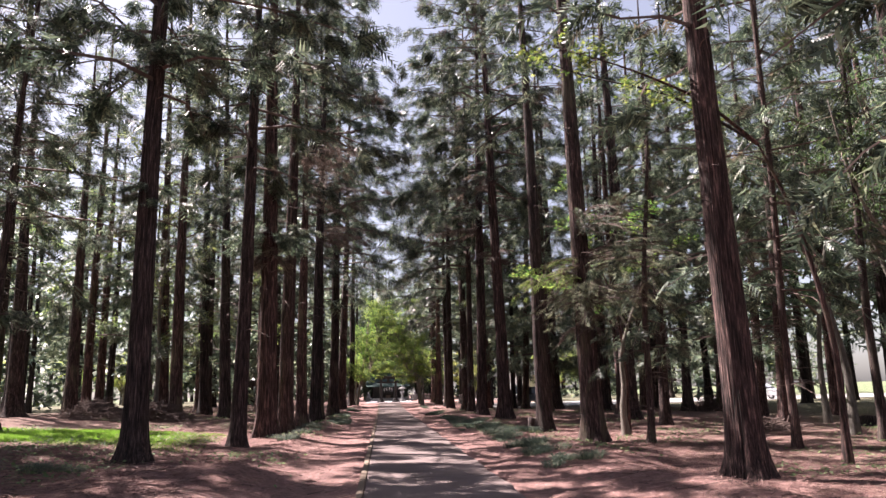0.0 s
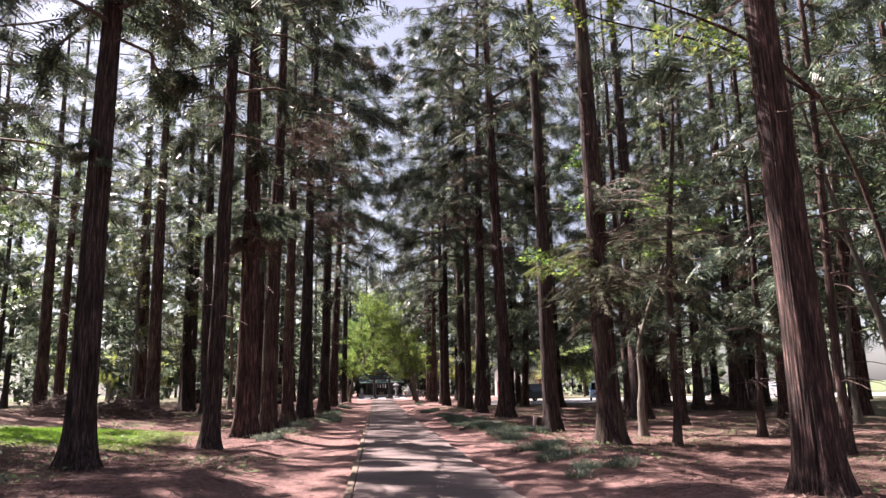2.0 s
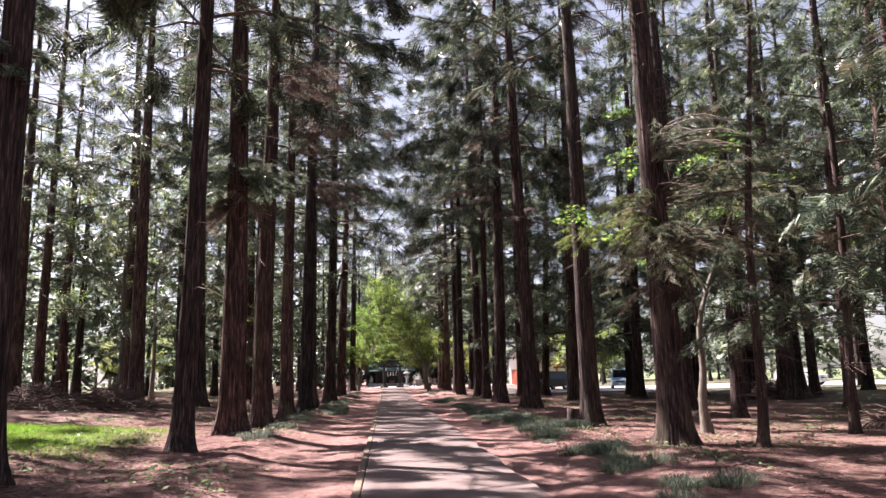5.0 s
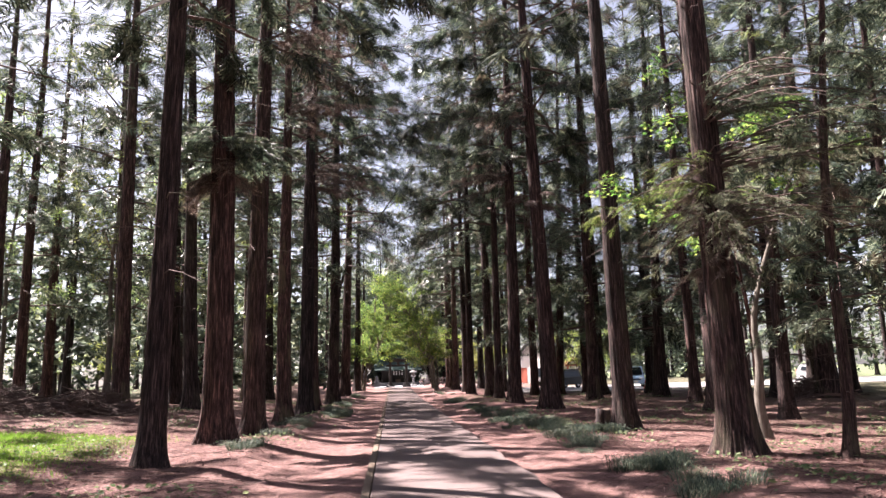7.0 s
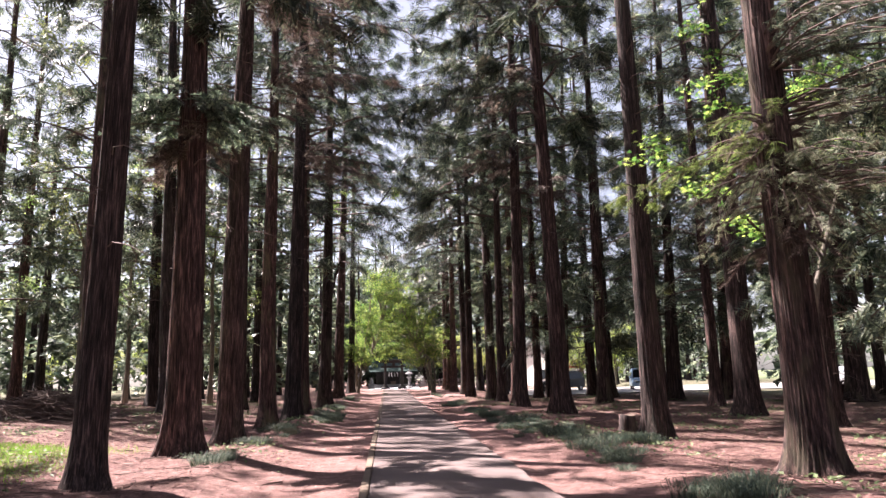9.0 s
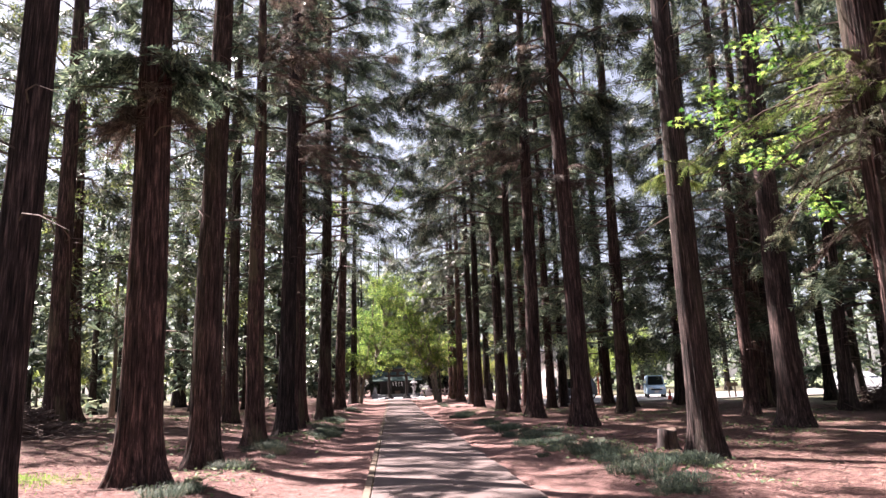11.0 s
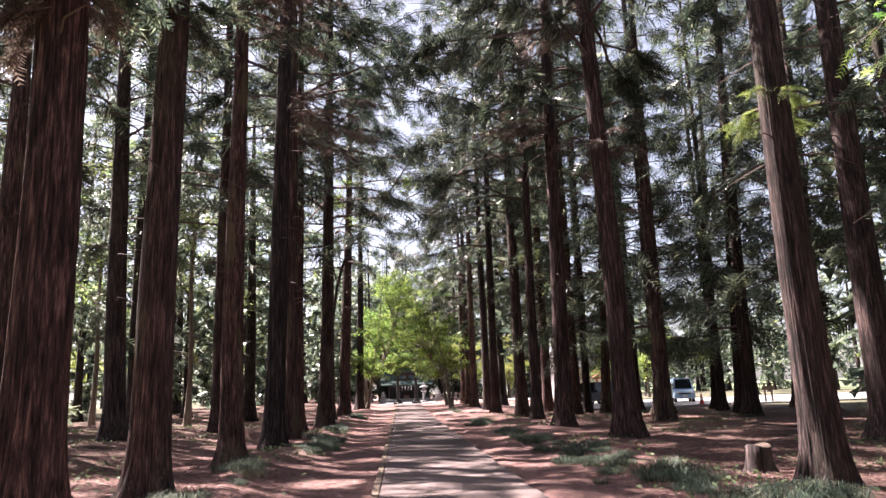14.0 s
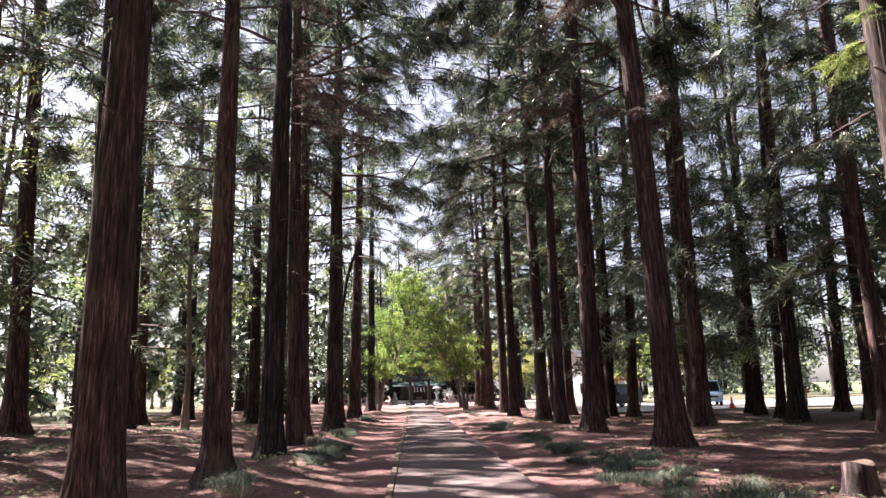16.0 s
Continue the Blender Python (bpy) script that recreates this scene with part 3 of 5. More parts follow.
INNER = "trees inside the wood"
for x, y, r, lean, crown in ((-10.0, 35.5, 0.29, -0.01, "high"), (-14.5, 58, 0.33, -0.01, "low"), (-15.5, 37, 0.27, -0.01, "open"), (-16.4, 41, 0.24, 0, "low"), (-16.5, 33.5, 0.33, -0.03, "open"),
                             (-8.3, 38.6, 0.3, -0.03, "high"), (-6.8, 44.5, 0.26, 0, "high"), (-12.0, 50, 0.28, 0, "low"), (-9.0, 53.5, 0.32, 0.0, "high"), (-13, 43.5, 0.33, -0.03, "low"), (-11.3, 46.5, 0.3, -0.03, "high"),
                             (11.9, 29.2, 0.21, 0.02, "low"), (15, 25.5, 0.22, 0.05, "low"), (19.5, 39, 0.4, 0.01, "high"), (17.5, 39.5, 0.26, 0.02, "low"), (14.6, 45.9, 0.28, 0.03, "low"), (10.6, 45.1, 0.3, 0.015, "low"),
                             (12.2, 34.2, 0.38, 0.0, "high"), (12.4, 50.0, 0.36, 0.0, "low"), (15.2, 48.2, 0.17, 0.06, "low"), (19.0, 47.8, 0.33, 0.03, "high"), (11.3, 55.5, 0.25, 0.05, "low"), (17.5, 55.5, 0.25, 0.06, "low"),
                             (20.5, 52.5, 0.27, 0.05, "high"), (17.1, 45.0, 0.34, 0.02, "high"), (8.7, 58.5, 0.27, 0.0, "high"), (10.5, 56.5, 0.2, 0.02, "low"), (13.4, 39.0, 0.22, 0.0, "low"), (13.9, 58.0, 0.24, 0.0, "low"), (14.6, 61.0, 0.22, 0.0, "low"), (19.0, 58.5, 0.25, 0.0, "low"), (9.3, 54.0, 0.24, 0.0, "low"), (16.2, 52.0, 0.2, 0.01, "low")):
    conifer(x, y, r, lean, RNG.uniform(19, 22.5) + (6 if x > 0 and y > 34 else -5 if x < -16 and y < 35 else 5 if x < 0 and y > 37 else 3 if -12 < x < 0 else 0), "mid_" + crown if y > 43 else crown, group=INNER, label="cedar standing inside the wood, brown bark and low drooping boughs" if crown == "low" else "cedar standing inside the wood, bare brown lower trunk")
# Last five, at and past the view's left edge, are added for shade.
for x, y, r, lean, crown in ((-20.5, 41, 0.25, 0.0, "open"), (-17.8, 46.5, 0.25, 0.0, "mid_high"), (-22, 36.5, 0.22, 0.0, "open"), (-24.5, 42, 0.25, 0.0, "mid_high"), (-26, 33, 0.25, 0.0, "mid_low"), (10.6, 17.6, 0.1, 0.02, "low"), (13.6, 18.4, 0.12, 0.03, "high"), (16.8, 16.6, 0.14, 0.02, "low"), (11.4, 22.6, 0.1, 0.04, "low"), (17.5, 31.5, 0.2, 0.03, "low"), (14.5, 13.0, 0.14, 0.0, "high"), (-12.7, 24.3, 0.22, 0.0, "far_avenue"), (-12.8, 17.6, 0.2, 0.0, "far_avenue"), (-14.0, 15.6, 0.22, 0.0, "high"), (-15.4, 21.4, 0.25, 0.0, "far_avenue"), (-18.4, 20.4, 0.25, 0.0, "far_avenue")):
    conifer(x, y, r, lean, RNG.uniform(18, 21) + (3.5 if x < -17 and y > 30 else 0), crown, group=INNER, label="conifer inside the wood with drooping grey-green boughs")
for x, y, r, lean in ((-8.3, 15.2, 0.1, 0.06), (7.75, 20.2, 0.105, 0.06)):
    conifer(x, y, r, lean, 13, "low", group=INNER, label="slender young conifer with a thin dark trunk")


def free(x, y, gap):
    return all((x - a) ** 2 + (y - b) ** 2 > gap * gap for a, b in PLACED)


FAR_WOOD = {"trunk": [], "crown": []}


def arrays_of(me):
    V = np.empty(len(me.vertices) * 3, np.float32)
    me.vertices.foreach_get("co", V)
    k = len(me.polygons[0].vertices)
    F = np.empty(len(me.polygons) * k, np.int32)
    me.polygons.foreach_get("vertices", F)
    return V.reshape(-1, 3), F.reshape(-1, k)


def far_conifer(x, y, r, height, low):
    """A tree of the distant wood, kept for one joined mass."""
    a, s = RNG.uniform(0, 6.28), height / 24
    R = np.array([[math.cos(a), -math.sin(a), 0], [math.sin(a), math.cos(a), 0], [0, 0, 1]])
    k = len(PLACED)
    for kind, me, w in (("trunk", FAR_TRUNKS[k % 3], r / 0.3), ("crown", (FAR_LOW if low else FAR_HIGH)[k % 2][1], s)):
        V, F = arrays_of(me)
        FAR_WOOD[kind].append(((V * np.array([w, w, s])) @ R.T + np.array([x, y, float(ground_z(x, y))]), F))
    PLACED.append((x, y))


def lane(x, y):
    """Open lanes through the wood towards the car park."""
    return y > 28 and x > 0 and (abs(x - 0.41 * (y - 17)) < 1.3 or abs(x - 0.285 * (y - 17)) < 0.8)


def fill(n, x0, x1, y0, y1, gap, low_share, h0, h1):
    for _ in range(n):
        x, y = RNG.uniform(x0, x1), RNG.uniform(y0, y1)
        if -16.5 < x < -4.5 and 12 < y < 31 or 8 < x < 12.6 and 13 < y < 52 or lane(x, y) or not free(x, y, gap):
            continue
        far = math.hypot(x, y - 16) > 40 or y < 2
        low = RNG.random() < low_share
        if far:
            far_conifer(x, y, RNG.uniform(0.16, 0.34), RNG.uniform(h0, h1), low)
            continue
        crown = ("" if math.hypot(x - 2, y - 12) < 20 else "mid_") + ("low" if low else "high")
        conifer(x, y, RNG.uniform(0.16, 0.34), RNG.normal(0, 0.02), RNG.uniform(h0, h1), crown, group=INNER,
                label="conifer in the depth of the wood with low boughs" if low else "conifer in the depth of the wood with a bare trunk")


fill(3, -20, -7.5, 31, 46, 4.6, 0.3, 12, 15)
fill(100, -20, -7.5, 46, 80, 4.3, 0.7, 19, 23)
fill(30, -22, -14, 80, 100, 4.3, 0.7, 16, 19)
fill(60, -46, -21, 50, 84, 4.6, 0.5, 20, 24)
fill(48, -46, -21, 20, 46, 4.4, 0.5, 15, 19)
fill(40, -46, -21, 0, 20, 4.2, 0.6, 17, 21)
fill(16, -21, -15, 0, 20, 4.2, 0.3, 12, 15)
fill(36, -80, -48, -10, 130, 7.0, 0.9, 14, 18)
fill(10, -19, -7.5, 2, 14, 5.0, 0.2, 13, 17)
fill(130, 8.5, 27, 6, 58, 3.7, 0.2, 24, 29)
fill(110, 27, 58, 8, 60, 4.0, 0.12, 24, 29)
fill(22, 8.5, 13, 60, 80, 3.6, 0.2, 23, 27)
fill(40, 30, 64, 78, 118, 5.0, 0.9, 12, 18)
# Trees out of view round the start, added to cast shade.
for x, y in ((-7, -3), (-12, 4), (8.2, 3.5), (8, -6), (-7.5, 7), (-19, 8), (-20, 0), (13, -2), (-11, -9)):
    conifer(x, y, 0.3, 0, 22, "mid_high", group=INNER, label="unseen cedar added to the wood for shade, bare lower trunk")

# Conifers added beside the hall to shade its roof and the court.
for x, y in ((-7.5, 113.5), (-10.5, 117.5), (-5.2, 116.5), (-9.6, 107.0), (-12.5, 111.5), (-8.4, 101.5)):
    far_conifer(x, y, 0.28, 20, True)
fill(60, -60, -26, 116, 150, 4.2, 0.8, 14, 19)
fill(80, -26, -8, 100, 150, 3.6, 0.8, 13, 18)
fill(110, 8, 60, 118, 150, 4.0, 0.8, 17, 22)
fill(110, -11, 11, 113, 140, 2.4, 0.9, 20, 25)


far_wood = tagged(new("far_wood"), "distant cedars closing the depth of the wood", "trees", kind="stuff")
tagged(child("trunk_mass", mesh_of("trunk_mass", *joined(FAR_WOOD["trunk"]), BARK, True), far_wood), kind="stuff")
tagged(child("crown_mass", mesh_of("crown_mass", *joined(FAR_WOOD["crown"]), CYPRESS), far_wood), kind="stuff")


def bough(tree, side, z, reach, count, size, fall, seed, leaf=CEDAR, templates=PLUME):
    """A tuft of low boughs on a trunk, part of its tree. side: the mean direction in degrees, or None for all round."""
    rng = np.random.default_rng(seed)
    sticks, P, D, S = [], [], [], []
    for b in range(count):
        a = rng.uniform(0, 6.28) if side is None else radians(side + rng.uniform(-65, 65))
        ln = reach * rng.uniform(0.45, 1.0)
        t = np.linspace(0, 1, 5)
        zz = z + rng.uniform(-0.35, 0.35)
        pts = np.stack([np.cos(a) * (0.2 + ln * t), np.sin(a) * (0.2 + ln * t), zz + ln * (0.25 * t - fall * t * t)], -1)
        V, F = tube(pts, 0.025 * (1 - 0.8 * t), 4)
        sticks.append((V, np.concatenate([F[:, [0, 1, 2]], F[:, [0, 2, 3]]])))
        m = int(24 * ln / reach) + 8
        u = rng.uniform(0.1, 1.0, m)
        k = np.minimum((u * 4).astype(int), 3)
        w = (u * 4 - k)[:, None]
        at = pts[k] * (1 - w) + pts[k + 1] * w
        sd = a + rng.choice([-1, 1], m) * rng.uniform(0.1, 1.1, m)
        P.append(at), S.append(size * rng.uniform(0.5, 1.2, m))
        D.append(np.stack([np.cos(sd), np.sin(sd), rng.uniform(-0.9, 0.1, m)], -1))
    P, D, S = np.concatenate(P), np.concatenate(D), np.concatenate(S)
    tagged(child("tuft_stem", mesh_of("tuft_stem", *joined(sticks), TWIG), tree), kind="stuff")
    tagged(child("tuft", mesh_of("tuft", *strewn(rng, P, D, S, templates[0]), leaf), tree, label="drooping tuft of sprigs on the trunk"), kind="stuff")


bough(ROW_TREES[(-4.05, 25.4)], None, 7.1, 1.3, 26, 0.42, 0.45, 1)
bough(ROW_TREES[(-3.79, 28.4)], None, 8.2, 1.2, 16, 0.42, 0.4, 2)
bough(ROW_TREES[(-5.4, 16.2)], None, 6.0, 0.5, 7, 0.28, 0.5, 3)
bough(ROW_TREES[(-5.4, 16.2)], None, 9.6, 1.8, 16, 0.5, 0.4, 4)
bough(ROW_TREES[(6.46, 21.5)], 180, 5.4, 2.3, 16, 0.27, 0.5, 5, LIT_SPRAY, FLAT)
bough(ROW_TREES[(6.46, 21.5)], None, 4.6, 1.6, 24, 0.25, 0.8, 6, PALE_SPRAY, FLAT)
bough(ROW_TREES[(6.46, 21.5)], -10, 5.6, 3.4, 24, 0.28, 0.25, 7, PALE_SPRAY, FLAT)
bough(ROW_TREES[(6.46, 21.5)], -40, 6.8, 3.2, 22, 0.28, 0.45, 17, CYPRESS, FLAT)
bough(ROW_TREES[(6.46, 21.5)], -50, 4.4, 2.8, 20, 0.26, 0.4, 18, PALE_SPRAY, FLAT)
bough(ROW_TREES[(6.46, 21.5)], None, 5.2, 0.9, 12, 0.28, 1.0, 19, DEAD, PLUME)
bough(ROW_TREES[(6.46, 21.5)], None, 3.9, 0.8, 10, 0.25, 0.9, 20, DEAD, PLUME)
bough(ROW_TREES[(-4.05, 25.4)], None, 6.4, 0.7, 14, 0.32, 1.0, 21, DEAD, PLUME)
bough(ROW_TREES[(6.33, 27.5)], None, 6.0, 0.6, 8, 0.3, 0.5, 8, LIT_SPRAY, FLAT)
bough(ROW_TREES[(-3.5, 37.4)], 10, 10.2, 3.6, 9, 0.36, 0.3, 9, DEAD)
bough(ROW_TREES[(-3.72, 33.4)], 0, 11.0, 4.0, 14, 0.4, 0.3, 10, DEAD)
bough(ROW_TREES[(-3.79, 28.4)], 15, 11.5, 3.6, 14, 0.4, 0.3, 11, DEAD)
bough(ROW_TREES[(-3.6, 41.5)], 0, 10.5, 3.4, 10, 0.38, 0.4, 12, DEAD)
bough(ROW_TREES[(6.1, 43.3)], 180, 11.5, 3.4, 11, 0.4, 0.4, 13, DEAD)
bough(ROW_TREES[(6.4, 36.8)], 185, 12.5, 3.2, 11, 0.4, 0.4, 14, DEAD)
bough(ROW_TREES[(6.4, 36.8)], None, 8.5, 1.8, 9, 0.34, 0.5, 15, DEAD)


# ---- broadleaf trees ----
LEAF1, LEAF5 = leaf_template(1), leaf_template(5)


def broadleaf(name, x, y, stems, limbs, twigs, leaves, leaf_size, bark, leaf, template, label, seed, spread=0.9, flat=0.35, z=None):
    """A broadleaf tree at x, y: stems and limbs as (points, radius) from its foot, twigs off the limbs, leaves round the twigs."""
    rng = np.random.default_rng(seed)
    tree = new(name)
    tree.location = (x, y, float(ground_z(x, y)) - 0.05 if z is None else z)

    def curve(points, n=14):
        p = np.asarray(points, float)
        u, k = np.linspace(0, len(p) - 1, n), np.arange(len(p))
        q = np.stack([np.interp(u, k, p[:, c]) for c in range(3)], -1)
        for _ in range(2):
            q[1:-1] = (q[:-2] + 2 * q[1:-1] + q[2:]) / 4
        return q
    for points, r in stems:
        q = curve(points)
        t = np.linspace(0, 1, len(q))
        V, F = tube(q, r * (1 - 0.75 * t) * (1 + 0.5 * np.exp(-t * 18)) * (1 + 0.06 * np.sin(t * 31)), 10)
        child("trunk", mesh_of("trunk", V, F, bark, True), tree)
    pieces, ends, ways = [], [], []
    for points, r in limbs:
        q = curve(points)
        t = np.linspace(0, 1, len(q))
        V, F = tube(q, r * (1 - 0.85 * t), 6)
        child("limb", mesh_of("limb", V, F, bark, True), tree)
        for _ in range(twigs):
            k = int(rng.integers(3, len(q)))
            d = rng.normal(0, 1, 3) * np.array([1, 1, flat])
            d /= np.linalg.norm(d) + 1e-6
            ln = spread * rng.uniform(0.4, 1.1)
            tt = np.linspace(0, 1, 4)[:, None]
            w = q[k] + d * ln * tt + np.array([0, 0, -0.12]) * ln * tt ** 2
            V, F = tube(w, 0.012 * (1 - 0.8 * tt[:, 0]) * (1 + leaf_size), 3)
            pieces.append((V, np.concatenate([F[:, [0, 1, 2]], F[:, [0, 2, 3]]])))
            m = max(1, int(leaves / (twigs * len(limbs))))
            u = rng.uniform(0.15, 1.1, m)[:, None]
            ends.append(q[k] + d * ln * u + rng.normal(0, 0.13 * spread, (m, 3)) * np.array([1, 1, 0.6]))
            ways.append(d + rng.normal(0, 0.7, (m, 3)) * np.array([1, 1, 0.5]) - np.array([0, 0, 0.35]))
    tagged(child("twig", mesh_of("twig", *joined(pieces), bark), tree), kind="stuff")
    P, D = np.concatenate(ends), np.concatenate(ways)
    tagged(child("crown", mesh_of("crown", *strewn(rng, P, D, leaf_size * rng.uniform(0.6, 1.2, len(P)), template, 0.35), leaf), tree), kind="stuff")
    return tagged(tree, label, "tree")


# maples over the end of the walkway, in front of the gate
def shrine_maple(x, y, way, seed):
    rng = np.random.default_rng(seed)
    limbs = []
    for k in range(24):
        a, h = rng.uniform(0, 6.28), rng.uniform(3.2, 11.5)
        ln = rng.uniform(1.8, 4.6) * (1.15 - h / 20)
        bx = way * 0.9 * h / 4
        limbs.append((((bx, 0, h * 0.62), (bx + math.cos(a) * ln * 0.5, math.sin(a) * ln * 0.5, h * 0.92), (bx + math.cos(a) * ln + way * 0.8, math.sin(a) * ln, h + 0.2)), 0.05))
    stems = [(((0.0, 0, 0), (way * 0.25, 0.1, 1.6), (way * 0.5, 0, 3.4), (way * 1.1, 0, 6.5), (way * 1.3, 0, 9.5)), 0.15),
             (((way * -0.1, 0.1, 0), (way * -0.2, 0.2, 1.5), (way * 0.1, 0.1, 4), (way * -0.6, 0, 8)), 0.1)]
    broadleaf("maple_tree", x, y, stems, limbs, 9, 14000, 0.17, BARK_GREY, MAPLE, LEAF1, "spreading green maple leaning over the end of the walkway", seed, 1.3, 0.25)


shrine_maple(-2.7, 77, 1, 5)
shrine_maple(4.2, 75, -1, 6)
shrine_maple(4.4, 83, -1, 7)
shrine_maple(-3.0, 86, 1, 8)
shrine_maple(-1.5, 116, 1, 9)
shrine_maple(3.5, 117, -1, 10)

broadleaf("broadleaf_tree", -4.4, 60.5, [(((0, 0, 0), (0.2, 0, 4), (0.6, 0, 8.5), (1.7, -0.5, 11), (4.3, -1.5, 13.8), (6.2, -2, 17)), 0.13)],
          [(((0.6, 0, 8.5), (0.2, -0.4, 11), (0.6, -0.6, 14)), 0.05), (((1.7, -0.5, 11), (1.0, -1, 13), (1.4, -1.3, 14.5)), 0.04), (((4.3, -1.5, 13.8), (5.2, -1.7, 14.6), (6, -2, 15)), 0.03)],
          10, 900, 0.17, BARK, MAPLE, LEAF1, "slim broadleaf tree with a dark stem curving over the walkway", 31, 1.0)

# understorey maples beside the row, bright leaves
broadleaf("maple_tree", 9.4, 13.9, [(((0, 0, 0), (0.1, 0, 2.5), (-0.4, 0, 5.2), (-1.2, -0.2, 6.8)), 0.085)],
          [(((-1.2, -0.2, 6.8), (-2.6, -0.6, 7.7), (-4.2, -0.4, 8.5), (-5.7, 0.2, 9.3)), 0.045), (((-1.2, -0.2, 6.8), (-2.5, 0.8, 8.4), (-4.4, 1.6, 9.2), (-6.0, 2.2, 10.2)), 0.04)],
          20, 1150, 0.13, BARK, MAPLE, LEAF5, "young maple with long limbs of bright green leaves", 32, 0.75, 0.18)
broadleaf("maple_tree", 8.9, 25.3, [(((0, 0, 0), (0.1, 0, 2.5), (-0.2, 0, 5), (-0.5, 0, 8)), 0.07)],
          [(((-0.1, 0, 3.8), (-1.6, -0.9, 4.8), (-3.0, -1.7, 5.5), (-4.2, -2.6, 5.6)), 0.035), (((-0.2, 0, 5), (-1.3, -0.2, 7.5), (-1.9, 0.2, 9.3)), 0.03), (((-0.3, 0, 5.5), (0.9, -0.8, 6.4), (2, -1.5, 6.9)), 0.03),
           (((-0.4, 0, 7), (0.8, 0.4, 8), (2.0, 0.2, 8.8)), 0.03)],
          20, 2600, 0.13, BARK, MAPLE, LEAF5, "young maple with bright green leaves among the cedars", 33, 0.75, 0.2)

# crooked pale trunk and grey-limbed trees
broadleaf("broadleaf_tree", 8.4, 24.1, [(((0, 0, 0), (-0.12, 0, 0.9), (0.08, 0, 1.8), (-0.08, 0, 2.7), (0.3, 0, 3.8), (1.0, 0.3, 5.2)), 0.13)],
          [(((0.3, 0, 3.8), (-0.2, 0.3, 5), (0.1, 0.4, 6.5)), 0.04), (((1.0, 0.3, 5.2), (1.6, 0.2, 6.5), (1.5, 0.5, 8)), 0.05)], 10, 500, 0.09, BARK_GREY, BROADLEAF, LEAF1, "crooked pale grey trunk with sparse leaves", 34)
for x, y, sd, side in ((14.2, 20.5, 35, 1), (12.8, 15.5, 36, -1), (18.0, 27.5, 37, -1), (17.5, 21.5, 38, 1), (-17.5, 27.0, 40, 1), (-20.5, 36, 41, -1)):
    g = side
    broadleaf("broadleaf_tree", x, y, [(((0, 0, 0), (0.1 * g, 0, 2), (-0.3 * g, 0.2, 4.5), (-1.1 * g, 0.3, 7.5), (-1.9 * g, 0, 11)), 0.14)],
              [(((-0.3 * g, 0.2, 4.5), (0.8 * g, 0, 5.4), (1.5 * g, -0.3, 6.6), (1.7 * g, -0.2, 8.6)), 0.07), (((-1.1 * g, 0.3, 7.5), (-2.4 * g, 0.2, 8.2), (-3.4 * g, 0, 9.6)), 0.05),
               (((-0.9 * g, 0.3, 6.8), (-0.2 * g, 1, 8.5), (0.2 * g, 1.2, 11)), 0.05), (((-1.6 * g, 0.1, 9.6), (-0.9 * g, -0.8, 11), (-0.6 * g, -1.2, 13)), 0.04)],
              22, 2600, 0.12, BARK_GREY, BROADLEAF, LEAF1, "broadleaf tree with pale winding limbs in the wood", sd, 1.2, 0.5)
for x, y, h, sd in ((-12.6, 40.8, 1.25, 42), (-18.6, 43.5, 1.3, 43), (-9.4, 49.5, 1.4, 44), (-22.5, 31.5, 1.1, 45), (-15.0, 53.0, 1.4, 46)):
    broadleaf("broadleaf_tree", x, y, [(((0, 0, 0), (0.1, 0, 2.5 * h), (-0.2, 0.2, 5 * h), (0.3, 0.1, 8 * h), (0.1, 0, 12 * h)), 0.13)],
              [(((0.0, 0.1, (3 + 1.15 * k) * h), (math.cos(k * 2.4) * 1.5, math.sin(k * 2.4) * 1.5, (3.8 + 1.15 * k) * h), (math.cos(k * 2.4) * 2.9, math.sin(k * 2.4) * 2.9, (4.3 + 1.15 * k) * h)), 0.05) for k in range(8)],
              12, 3400, 0.16, BARK_GREY, PALE_LEAF, LEAF1, "slim broadleaf tree with pale sunlit leaves in the wood", sd, 1.3, 0.4)
for x, y, sd in ((22.0, 90, 51), (27.5, 94, 52), (11.5, 101, 53), (8.5, 108, 54), (14.0, 106, 55),
                 (-27.5, 96, 58), (-33.0, 94, 59), (-40.0, 97, 60), (-47.0, 92, 61), (-30.0, 106, 62), (-36.5, 103, 63)):
    broadleaf("broadleaf_tree", x, y, [(((0, 0, 0), (0, 0, 2), (0.2, 0, 5)), 0.16)],
              [(((0, 0, 1.5), (1.4 * math.cos(a), 1.4 * math.sin(a), 3 + 0.4 * k), (2.2 * math.cos(a), 2.2 * math.sin(a), 4.5 + 0.5 * k)), 0.06) for k, a in enumerate((0, 1.1, 2.2, 3.3, 4.4, 5.5))],
              14, 3000, 0.3, BARK_GREY, SPRING, LEAF1, "sunlit yellow-green tree beyond the car park" if x > 0 else "sunlit yellow-green tree at the far edge of the wood", sd, 1.3, 0.6)

